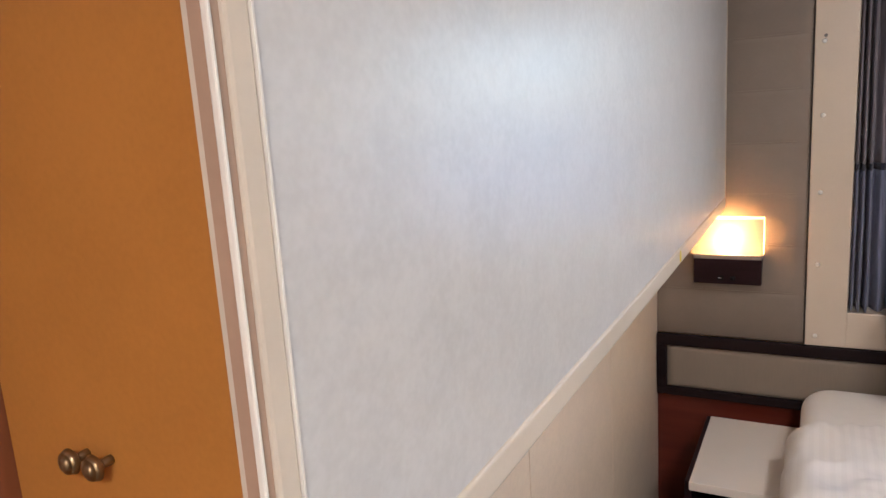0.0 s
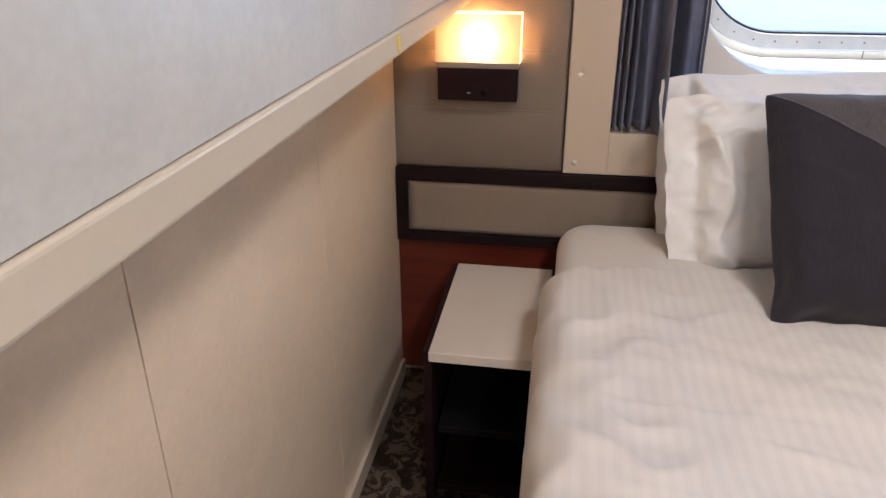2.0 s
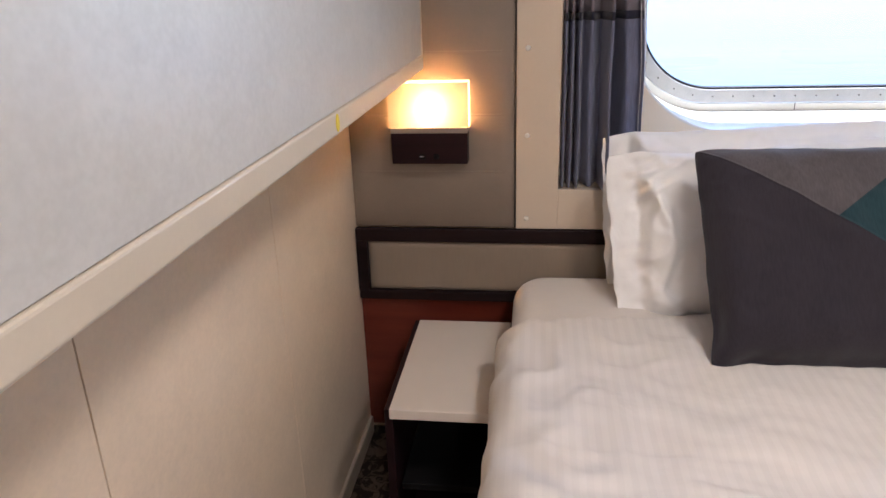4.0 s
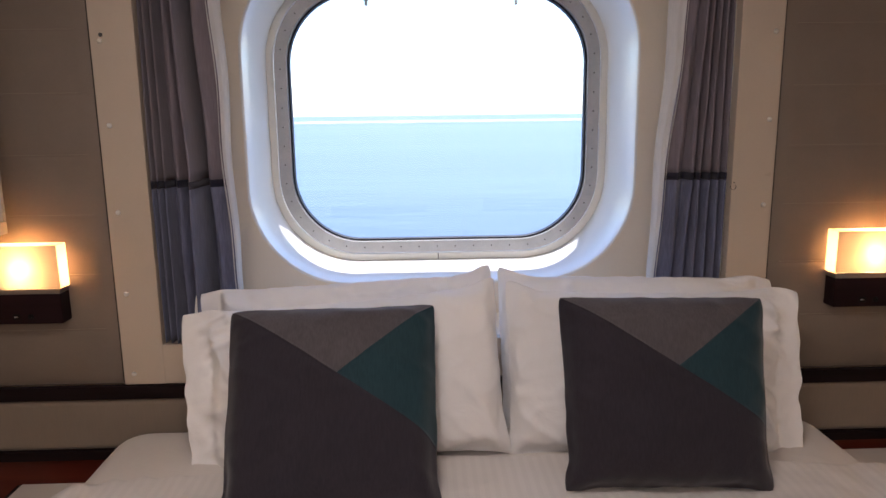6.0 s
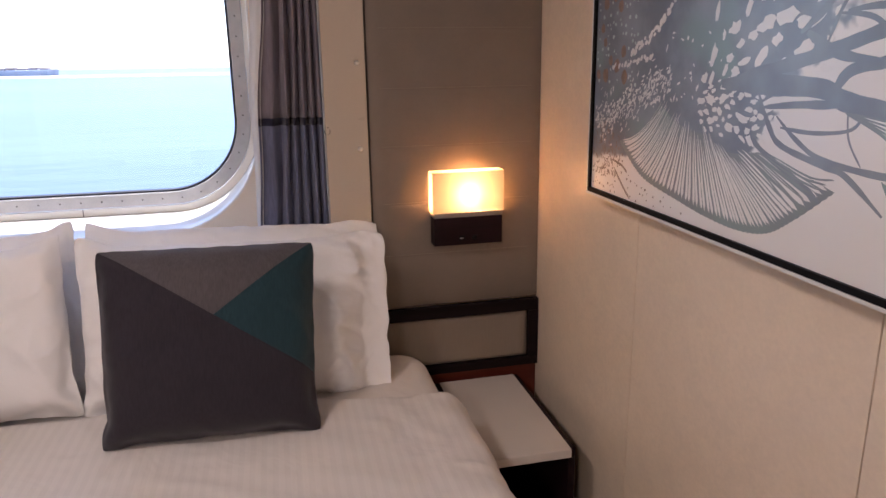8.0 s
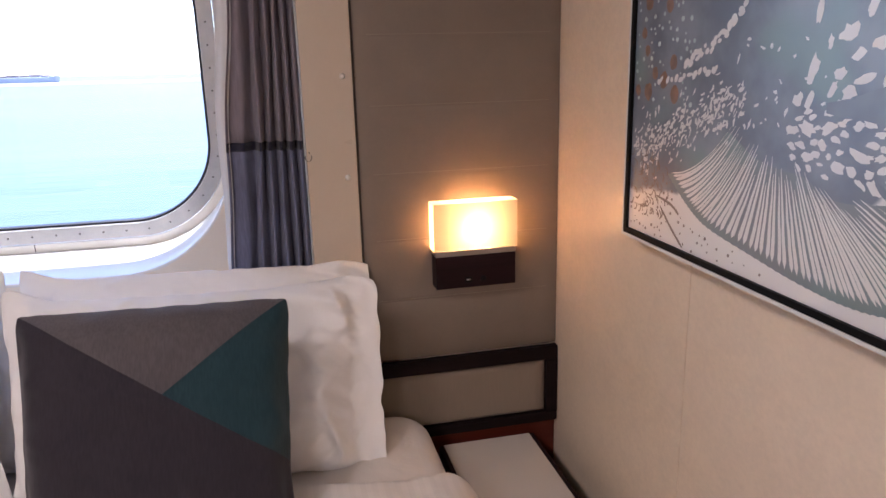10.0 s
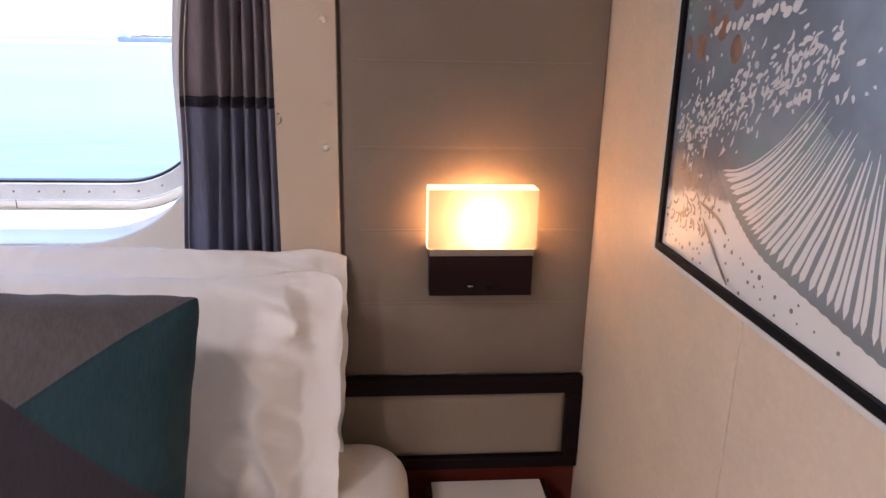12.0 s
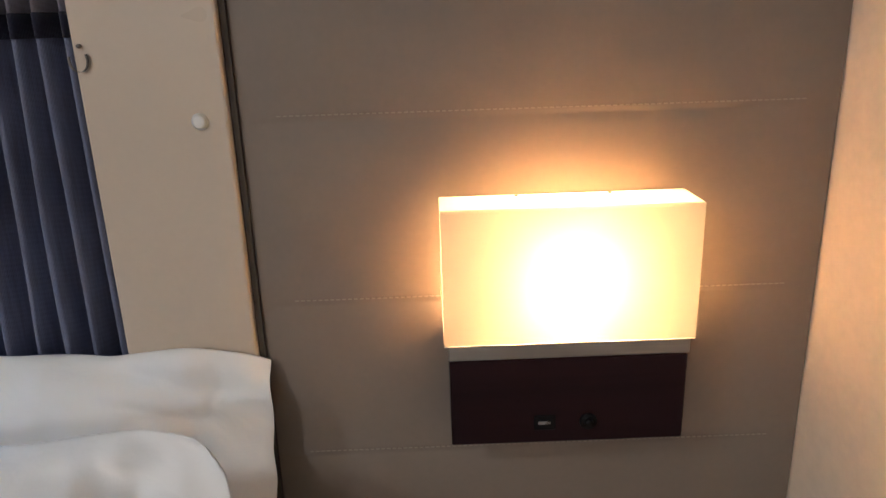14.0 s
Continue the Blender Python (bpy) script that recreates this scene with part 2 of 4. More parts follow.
M_CAP = paint("white_plastic", (0.78, 0.76, 0.70), 0.35, 0.03)
M_BLACK = paint("black_lacquer", (0.008, 0.0075, 0.008), 0.5, 0.1, 6.0, 0.0002, 0.10)
M_GAP = paint("dark_joint", (0.06, 0.05, 0.042), 0.8)
M_WENGE = wood("wenge_frame", (0.008, 0.005, 0.005), (0.018, 0.010, 0.011), 0.45, 0, 0.10)
M_WENGE_Z = wood("wenge_body", (0.010, 0.005, 0.006), (0.022, 0.009, 0.011), 0.45, 0, 0.12)
M_MAHOG = wood("mahogany_panel", (0.080, 0.012, 0.006), (0.140, 0.025, 0.012), 0.36, 0)
M_ORANGE = paint("honey_veneer", (0.44, 0.19, 0.036), 0.40, 0.10, 5.0, 0.0005)
M_REDWOOD = wood("red_veneer", (0.18, 0.06, 0.025), (0.27, 0.095, 0.04), 0.4, 2)
M_JAMB = paint("brown_jamb", (0.40, 0.28, 0.20), 0.35, 0.05)
M_TOP = paint("nightstand_white", (0.64, 0.59, 0.54), 0.42, 0.02, 8.0)
M_PADDED = cloth("padded_fabric", (0.24, 0.195, 0.15), 0.03, 1400.0, 0.7, 0.0001)
M_UPHOL = paint("taupe_leatherette", (0.225, 0.183, 0.146), 0.50, 0.05, 9.0, 0.0005, 0.35)
M_THREAD = paint("beige_thread", (0.31, 0.265, 0.215), 0.7)
M_CURT_UP = cloth("curtain_taupe", (0.21, 0.185, 0.217), 0.12, 1300.0)
M_CURT_LOW = cloth("curtain_slate", (0.145, 0.157, 0.238), 0.20, 1300.0)
M_CURT_BAND = cloth("curtain_navy", (0.020, 0.020, 0.038), 0.1, 1300.0)
M_LINING = cloth("curtain_lining", (0.66, 0.66, 0.66), 0.04, 1300.0)
M_SHEET = striped_sheet("striped_duvet", (0.72, 0.685, 0.655))
M_FITTED = linen("fitted_sheet", (0.72, 0.68, 0.64), 0.006)
M_PILLOW = linen("pillow_cotton", (0.87, 0.865, 0.86))
M_CUSHION = cushion_cover("cushion_cover")
M_RUNNER = cloth("runner_knit", (0.135, 0.150, 0.145), 0.35, 300.0, 0.9, 0.002)
M_BASE = cloth("bed_base_fabric", (0.05, 0.045, 0.043), 0.1)
M_CARPET = carpet("patterned_carpet")
M_ART = canvas_ground("canvas_ground")
M_P_WHITE = picture_paint("picture_white", (0.86, 0.85, 0.83), (0.91, 0.90, 0.88))
M_P_INK = picture_paint("picture_ink", (0.20, 0.225, 0.25), (0.22, 0.31, 0.32), 7.0)
M_P_SLATE = picture_paint("picture_slate", (0.125, 0.155, 0.205), (0.22, 0.265, 0.32), 9.0)
M_P_RUST = picture_paint("picture_rust", (0.20, 0.10, 0.055), (0.34, 0.17, 0.09), 60.0)
M_P_BROWN = picture_paint("picture_brown", (0.14, 0.105, 0.09), (0.25, 0.19, 0.16), 40.0)
M_P_MINT = picture_paint("picture_mint", (0.46, 0.60, 0.58), (0.66, 0.76, 0.74), 30.0)
M_SHADE = glow_shade("frosted_glass", (0.044, 0.041, 0.036))
# same glass, but passes more light than the front, to strengthen the wall glow
M_SHADE_SPILL = glow_shade("spill_frosted_glass", (0.185, 0.168, 0.14))
M_GLASS = pane_glass("window_glass")
M_YELLOW = paint("yellow_tag", (0.75, 0.60, 0.02), 0.5)
M_BRASS = paint("aged_brass", (0.30, 0.22, 0.12), 0.3, 0.1, 30.0, 0.0002, 0.5, 0.85)
M_SEA = sea_water("sea_water")
M_SAND = paint("pale_sand", (0.44, 0.40, 0.33), 0.9, 0.1, 0.01)
# ship colours paled and low in contrast: air haze put into the paint
M_HULL_HAZED = paint("hazed_ship_hull", (0.30, 0.34, 0.42), 0.6, 0.1, 0.1)
M_SHIPWHITE = paint("ship_white", (0.62, 0.62, 0.62), 0.6, 0.1, 0.1)
M_CARGO = paint("ship_cargo", (0.30, 0.24, 0.22), 0.7, 0.3, 0.05)
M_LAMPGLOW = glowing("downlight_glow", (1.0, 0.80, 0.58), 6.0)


# ---- helpers of this scene ----
def part(name, bm, material, parent=None, label="", smooth=False):
    bmesh.ops.recalc_face_normals(bm, faces=bm.faces)
    me = bpy.data.meshes.new(name)
    bm.to_mesh(me)
    bm.free()
    for mt in material if isinstance(material, (list, tuple)) else [material]:
        me.materials.append(mt)
    if smooth:
        for p in me.polygons:
            p.use_smooth = True
    ob = new(name, me)
    ob.parent = parent
    return tagged(ob, label)


def thing(name, label, category, place=(0, 0, 0), group="", kind=""):
    ob = new(name)
    ob.location = place
    ob.empty_display_size = 0.05
    return tagged(ob, label, category, group, kind)


def box(x0, x1, y0, y1, z0, z1, bevel=0.0, seg=2, bm=None):
    own = bmesh.new()
    bmesh.ops.create_cube(own, size=1.0)
    for v in own.verts:
        v.co = Vector(((x0 + x1) / 2 + v.co.x * (x1 - x0), (y0 + y1) / 2 + v.co.y * (y1 - y0), (z0 + z1) / 2 + v.co.z * (z1 - z0)))
    if bevel:
        bmesh.ops.bevel(own, geom=list(own.edges), offset=bevel, segments=seg, profile=0.5, affect="EDGES")
    if bm is None:
        return own
    me = bpy.data.meshes.new("piece")
    own.to_mesh(me)
    own.free()
    bm.from_mesh(me)
    bpy.data.meshes.remove(me)
    return bm


def cyl(bm, c, r0, r1, length, axis, n=20):
    """A cone frustum from c along axis."""
    a = Vector(axis).normalized()
    m = Matrix.Translation(Vector(c) + a * length / 2) @ a.to_track_quat("Z", "Y").to_matrix().to_4x4()
    bmesh.ops.create_cone(bm, cap_ends=True, segments=n, radius1=r0, radius2=r1, depth=length, matrix=m)
    return bm


def rrect(cx, cz, w, h, r, n=12):
    """A rounded rectangle in x and z, counter-clockwise from the right side."""
    out = []
    for k, (sx, sz) in enumerate(((1, 1), (-1, 1), (-1, -1), (1, -1))):
        for i in range(n + 1):
            a = math.pi / 2 * (k + i / n)
            out.append((cx + sx * (w / 2 - r) + r * math.cos(a), cz + sz * (h / 2 - r) + r * math.sin(a)))
    return out


def strips(loops, close=True):
    """Quads between loops of (x, y, z) points of equal length."""
    bm = bmesh.new()
    rows = [[bm.verts.new(p) for p in loop] for loop in loops]
    n = len(rows[0])
    for a, b in zip(rows, rows[1:]):
        for i in range(n if close else n - 1):
            j = (i + 1) % n
            bm.faces.new((a[i], a[j], b[j], b[i]))
    return bm


def sheet(nu, nv, fn):
    """A grid mesh from fn(u, v), u and v from 0 to 1, with UV."""
    bm = bmesh.new()
    uvl = bm.loops.layers.uv.new("UVMap")
    vs = [[bm.verts.new(fn(i / nu, j / nv)) for j in range(nv + 1)] for i in range(nu + 1)]
    for i in range(nu):
        for j in range(nv):
            f = bm.faces.new((vs[i][j], vs[i + 1][j], vs[i + 1][j + 1], vs[i][j + 1]))
            for lp, (a, b) in zip(f.loops, ((i, j), (i + 1, j), (i + 1, j + 1), (i, j + 1))):
                lp[uvl].uv = (a / nu, b / nv)
    return bm


def structure(ob, label, category):
    return tagged(ob, label, category, "", "structure")


# ---- the cabin shell ----
X0, X1, YB, YN, ZC = -0.535, 2.105, 2.53, -1.35, 2.12
NX0, NX1, NZ0, NZ1, NY = 0.010, 1.510, 0.770, 2.00, 2.770      # niche of the window
OX, OZ, OW, OH, OR = 0.766, 1.345, 1.122, 0.950, 0.285           # round-cornered opening
WY = 3.105                                                       # plane of the window frame

structure(part("floor", box(-1.05, 2.35, YN - 0.1, 3.1, -0.08, 0.0), M_CARPET), "dark brown patterned cabin carpet", "floor")
structure(part("ceiling", box(-1.05, 2.35, YN - 0.1, 3.25, ZC, ZC + 0.08), M_CEIL), "plain off-white cabin ceiling", "ceiling")

bm = box(-1.05, NX0 - 0.02, YB + 0.03, 2.75, 0.0, ZC)
box(NX1 + 0.02, 2.35, YB + 0.03, 2.75, 0.0, ZC, bm=bm)
box(NX0 - 0.02, NX1 + 0.02, YB + 0.03, 2.75, 0.0, NZ0 - 0.02, bm=bm)
box(NX0 - 0.02, NX1 + 0.02, YB + 0.03, 2.75, NZ1 + 0.02, ZC, bm=bm)
structure(part("wall_north", bm, M_WALL), "cabin wall behind the bed with a window niche", "wall")

# ship's side: flat plate with a round-cornered hole
side = []
for y, grow in ((3.16, 0.0), (3.24, 0.0)):
    side.append([(x, y, z) for x, z in rrect(OX, OZ, OW - 0.05, OH - 0.05, OR - 0.02)])
    side.append([(x, y, z) for x, z in rrect(OX, OZ + 0.1, 4.6, 3.6, 0.001)])
hull = strips([side[1], side[0], side[2], side[3], side[1]])
structure(part("wall_hull", hull, M_WHITE), "painted steel plate of the ship's side", "wall")

bm = box(X0 - 0.12, X0 - 0.012, 0.57, YB + 0.03, 0.0, ZC)
wall_w = structure(part("wall_west", bm, M_GAP), "pale mottled laminate wall under the folded berth", "wall")
for y0, y1 in ((0.571, 0.773), (0.776, 1.3580), (1.3610, 1.9445), (1.9470, YB + 0.028)):
    part("wall_panel", box(X0 - 0.012, X0, y0, y1, 0.0, ZC, 0.0003, 1), M_WALL, wall_w)
bm = box(X1 + 0.012, X1 + 0.12, YN, YB + 0.03, 0.0, ZC)
wall_e = structure(part("wall_east", bm, M_GAP), "pale mottled laminate wall with panel joints", "wall")
edges = [YN, -1.105, -0.495, 0.115, 0.725, 1.335, 1.955, YB + 0.028]
for y0, y1 in zip(edges, edges[1:]):
    part("wall_panel", box(X1, X1 + 0.012, y0 + 0.0012, y1 - 0.0012, 0.0, ZC, 0.0003, 1), M_WALL, wall_e)
structure(part("wall_south", box(-1.05, 2.35, YN - 0.1, YN, 0.0, ZC), M_WALL), "plain laminate wall at the cabin's inner end", "wall")
structure(part("wall_entry", box(-0.78, -0.668, YN, 0.60, 0.0, ZC), M_REDWOOD), "reddish wood veneer wall of the entry", "wall")

for nm, b in (("baseboard", box(X0, X0 + 0.010, 0.575, YB - 0.001, 0.0, 0.055, 0.002, 1)), ("baseboard", box(X1 - 0.010, X1, YN, YB - 0.001, 0.0, 0.055, 0.002, 1))):
    structure(part(nm, b, M_TRIM), "cream painted skirting strip along the wall", "baseboard")

# ---- window surround, niche and window ----
surround = structure(thing("trim", "cream enamelled steel window surround with capped screws", "window surround"), "", "")
sx0, sx1, sz0, sz1 = -0.098, 1.620, 0.662, 2.105
bm = box(sx0, NX0, YB - 0.006, YB + 0.028, sz0, sz1, 0.002, 2)
part("side_plate", bm, M_CREAM, surround)
part("side_plate", box(NX1, sx1, YB - 0.006, YB + 0.028, sz0, sz1, 0.002, 2), M_CREAM, surround)
part("bottom_plate", box(NX0 - 0.0005, NX1 + 0.0005, YB - 0.0055, YB + 0.028, sz0 + 0.0005, NZ0, 0.002, 2), M_CREAM, surround)
part("top_plate", box(NX0 - 0.0005, NX1 + 0.0005, YB - 0.0055, YB + 0.028, NZ1, sz1 - 0.0005, 0.002, 2), M_CREAM, surround)
for x in (sx0 - 0.003, sx1 + 0.003):
    part("edge_joint", box(x - 0.0025, x + 0.0025, YB + 0.001, YB + 0.027, sz0, sz1), M_GAP, surround)


def bolt(x, z, cap=True):
    bm = bmesh.new()
    y = YB - 0.006
    if cap:
        cyl(bm, (x, y, z), 0.0068, 0.0060, 0.0022, (0, -1, 0), 18)
        cyl(bm, (x, y - 0.0022, z), 0.0060, 0.0035, 0.0012, (0, -1, 0), 18)
        return part("screw_cap", bm, M_CAP, surround, "", True)
    cyl(bm, (x, y, z), 0.0050, 0.0046, 0.0016, (0, -1, 0), 14)
    for b in (box(x - 0.0032, x + 0.0032, y - 0.0020, y - 0.0012, z - 0.0006, z + 0.0006), box(x - 0.0006, x + 0.0006, y - 0.0021, y - 0.0012, z - 0.0032, z + 0.0032)):
        me = bpy.data.meshes.new("piece")
        b.to_mesh(me)
        b.free()
        bm.from_mesh(me)
        bpy.data.meshes.remove(me)
    return part("bare_screw", bm, M_SCREW, surround, "bare cross-head screw without its cap")


for z in (0.692, 0.911, 1.125, 1.344, 1.782, 2.0):
    bolt(-0.071, z)
bolt(-0.071, 1.562, False)
bolt(-0.074, 1.548)
for z in (0.692, 1.119, 1.339, 1.556, 1.775, 1.99):
    bolt(1.598, z)
bolt(1.598, 0.900, False)
for x in (0.136, 0.345, 0.555, 0.765, 0.975, 1.185, 1.395):
    bolt(x, 0.692)

niche = structure(thing("window_niche", "pale enamelled niche lining round the window", "window niche"), "", "")
part("niche_side", box(NX0 - 0.016, NX0, YB + 0.0285, NY + 0.02, NZ0, NZ1), M_LINER, niche)
part("niche_side", box(NX1, NX1 + 0.016, YB + 0.0285, NY + 0.02, NZ0, NZ1), M_LINER, niche)
part("niche_shelf", box(NX0 - 0.016, NX1 + 0.016, YB + 0.0285, NY + 0.02, NZ0 - 0.016, NZ0 - 0.0005), M_LINER, niche)
part("niche_top", box(NX0 - 0.016, NX1 + 0.016, YB + 0.0285, NY + 0.02, NZ1 + 0.0005, NZ1 + 0.016), M_LINER, niche)
outer = [(x, NY, z) for x, z in rrect((NX0 + NX1) / 2, (NZ0 + NZ1) / 2, NX1 - NX0, NZ1 - NZ0, 0.001)]
inner = [(x, NY, z) for x, z in rrect(OX, OZ, OW + 0.014, OH + 0.014, OR + 0.007)]
part("niche_back", strips([outer, inner]), M_LINER, niche)

window = structure(thing("window_1", "round-cornered ship's window with a screwed steel frame", "window"), "", "")
loops = []
for k in range(5):
    a = math.pi / 2 * k / 4
    g = 0.014 * (1 - math.sin(a))
    loops.append([(x, NY + 0.007 * (1 - math.cos(a)), z) for x, z in rrect(OX, OZ, OW + g, OH + g, OR + g / 2, 16)])
for k in range(1, 5):
    loops.append([(x, NY + 0.007 + (WY - NY - 0.007) * k / 4, z) for x, z in rrect(OX, OZ, OW, OH, OR, 16)])
part("reveal", strips(loops), M_WHITE, window, "glossy white window reveal", True)


def frame_ring(name, w0, w1, y, material, depth=0.006, label=""):
    """A flat ring between two insets, with a small step."""
    a = [rrect(OX, OZ, OW - 2 * w, OH - 2 * w, OR - w * 0.85, 16) for w in (w0, w0 + 0.0015, w1 - 0.0015, w1)]
    ys = (y, y - depth, y - depth, y)
    lo = [[(x, yy, z) for x, z in pts] for pts, yy in zip(a, ys)]
    lo.append([(x, y + 0.02, z) for x, z in a[3]])
    return part(name, strips(lo), material, window, label)


frame_ring("outer_band", -0.001, 0.0225, WY, M_BAND, 0.004, "cream enamelled band")
frame_ring("frame_ring", 0.0235, 0.0660, WY + 0.004, M_RING, 0.008, "grey steel clamping ring")
frame_ring("gasket", 0.0660, 0.0735, WY + 0.012, M_RUBBER, 0.005, "black rubber gasket")
glass_loop = rrect(OX, OZ, OW - 0.13, OH - 0.13, OR - 0.055, 16)
bm = bmesh.new()
bm.faces.new([bm.verts.new((x, WY + 0.018, z)) for x, z in glass_loop])
pane = part("pane", bm, M_GLASS, window)
pane.visible_shadow = False
part("band_joint", box(OX - 0.010, OX - 0.0075, WY - 0.0046, WY - 0.003, OZ - OH / 2 + 0.001, OZ - OH / 2 + 0.022), M_GAP, window)
bm = bmesh.new()
cyl(bm, (0, 0, 0), 0.0032, 0.0026, 0.0020, (0, -1, 0), 10)
screw0 = part("frame_screw", bm, M_SCREW, window, "", True)
ringpts = rrect(OX, OZ, OW - 0.09, OH - 0.09, OR - 0.04, 40)
length, acc = 0.0, [0.0]
for a, b in zip(ringpts, ringpts[1:] + ringpts[:1]):
    length += math.dist(a, b)
    acc.append(length)
count = 54
for i in range(count):
    s = length * (i + 0.35) / count
    k = max(j for j in range(len(ringpts)) if acc[j] <= s)
    p, q = ringpts[k], ringpts[(k + 1) % len(ringpts)]
    f = (s - acc[k]) / max(1e-6, acc[k + 1] - acc[k])
    ob = screw0 if i == 0 else screw0.copy()
    if i:
        scene.collection.objects.link(ob)
    ob.location = (p[0] + (q[0] - p[0]) * f, WY - 0.0035, p[1] + (q[1] - p[1]) * f)
for x in (0.533, 1.025):
    bm = box(x - 0.013, x + 0.013, WY + 0.020, WY + 0.040, 1.728, 1.765, 0.004, 2)
    cyl(bm, (x, WY + 0.032, 1.730), 0.006, 0.005, 0.018, (0, 0, -1), 12)
    part("wiper_clamp", bm, M_STEEL, window, "small metal clamp outside the pane", False)


# ---- upholstered wall panels ----
def upholstery(x0, x1, z0, z1):
    p = structure(thing("wall_upholstery", "taupe leatherette wall panel with stitched horizontal seams", "wall panel"), "", "")
    seams = [0.8125, 0.960, 1.1155, 1.268, 1.420, 1.572, 1.725, 1.878, 2.03]
    zs = [z0, z0 + 0.004]
    for s in seams:
        zs += [s - 0.012, s - 0.004, s - 0.0015, s, s + 0.0015, s + 0.004, s + 0.012]
    zs += [z1 - 0.004, z1]

    def depth(z):
        d = min(abs(z - s) for s in seams)
        puff = 0.0011 * math.exp(-(d / 0.004) ** 2)
        edge = 0.004 if z in (z0, z1) else 0.0
        return YB + puff + edge

    n = 24
    loops = []
    for z in zs:
        row = []
        for i in range(n + 1):
            x = x0 + (x1 - x0) * i / n
            e = min(x - x0, x1 - x)
            fade = min(1.0, e / 0.05)
            y = YB + (depth(z) - YB) * (fade if z not in (z0, z1) else 1.0) + (0.005 if e < 1e-6 else 0.0)
            row.append((x, y, z))
        loops.append(row)
    part("leatherette", strips(loops, False), M_UPHOL, p, "", True)
    part("backing", box(x0 + 0.002, x1 - 0.002, YB + 0.008, YB + 0.029, z0, z1), M_GAP, p)
    for s in seams:
        bm = bmesh.new()
        x = x0 + 0.03
        while x < x1 - 0.032:
            box(x, x + 0.0032, YB - 0.0003, YB + 0.0009, s + 0.0042, s + 0.0052, bm=bm)
            x += 0.0050
        part("stitching", bm, M_THREAD, p)
    return p


upholstery(X0 + 0.001, sx0 - 0.006, 0.662, 2.105)
upholstery(sx1 + 0.006, X1 - 0.001, 0.662, 2.105)

# mahogany panel below the headboard
structure(part("wall_wainscot", box(X0 + 0.001, X1 - 0.001, YB + 0.004, YB + 0.029, 0.026, 0.470, 0.001, 1), M_MAHOG), "dark red mahogany panel below the headboard", "wall panel")


# ---- headboard ----
def headboard():
    h = thing("headboard", "low headboard with dark wenge frame and beige padding", "headboard", (0.785, YB, 0.0))
    y0, y1 = YB - 0.016, YB + 0.0035
    a, b = X0 + 0.002, X1 - 0.002

    def loc(ob):
        ob.matrix_parent_inverse = Matrix.Translation((-0.785, -YB, 0))
        return ob
    loc(part("top_rail", box(a, b, y0, y1, 0.624, 0.6605, 0.002, 2), M_WENGE, h))
    loc(part("bottom_rail", box(a, b, y0, y1, 0.452, 0.478, 0.002, 2), M_WENGE, h))
    loc(part("end_stile", box(a, a + 0.030, y0 + 0.0005, y1, 0.4782, 0.6238), M_WENGE, h))
    loc(part("end_stile", box(b - 0.030, b, y0 + 0.0005, y1, 0.4782, 0.6238), M_WENGE, h))
    xs = (a + 0.0305, 0.3465, 1.2235, b - 0.0305)
    for x0, x1 in zip(xs, xs[1:]):
        def pad(u, v, x0=x0, x1=x1):
            eu, ev = min(u, 1 - u) * (x1 - x0), min(v, 1 - v) * 0.145
            e = max(0.0, 1 - min(eu, ev) / 0.016)
            return (x0 + (x1 - x0) * u, YB - 0.012 + 0.012 * e ** 2.2, 0.4785 + 0.1450 * v)
        loc(part("padding", sheet(60, 26, pad), M_PADDED, h, "beige padded fabric insert", True))


headboard()


# ---- folded upper berth ----
def berth():
    b = thing("pullman_berth", "folded upper berth with grey mottled laminate face and beige rim", "folding berth", (X0, 1.45, 1.085))
    inv = Matrix.Translation((-X0, -1.45, -1.085))
    fx, y0, y1, z0, z1 = -0.320, 0.481, 2.470, 1.085, 1.990

    def p(*args, **kw):
        ob = part(*args, **kw)
        ob.matrix_parent_inverse = inv
        return ob
    p("body", box(X0 + 0.002, fx - 0.014, 0.562, y1 - 0.012, z0 + 0.012, z1 - 0.002), M_TRIM, b)
    p("face_panel", box(fx - 0.014, fx - 0.002, 0.501, y1 - 0.010, z0 + 0.0335, z1 - 0.03, 0.001, 1), M_BERTH, b)
    p("bottom_rail", box(fx - 0.020, fx, 0.4815, y1, z0, z0 + 0.0325, 0.004, 3), M_TRIM, b, "beige painted lower rim")
    p("top_rail", box(fx - 0.020, fx, 0.4815, y1, z1 - 0.03, z1, 0.003, 2), M_TRIM, b)
    p("end_stile", box(fx - 0.020, fx + 0.0005, 0.4812, 0.5000, z0 + 0.033, z1 - 0.0305, 0.003, 2), M_TRIM, b)
    p("end_stile", box(fx - 0.020, fx - 0.0005, y1 - 0.0095, y1, z0 + 0.033, z1 - 0.0305, 0.002, 2), M_TRIM, b)
    p("edge_bead", box(fx - 0.003, fx + 0.0012, 0.5001, 0.5018, z0 + 0.034, z1 - 0.031), M_CAP, b, "thin pale bead along the rim")
    tag = cyl(bmesh.new(), (fx - 0.001, 0.0, z0 + 0.017), 0.0125, 0.0118, 0.0022, (1, 0, 0), 24)
    for v in tag.verts:
        v.co.y = 1.687 + v.co.y * 0.62
    p("safety_tag", tag, M_YELLOW, b, "small oval yellow safety tag")
    return b


berth()
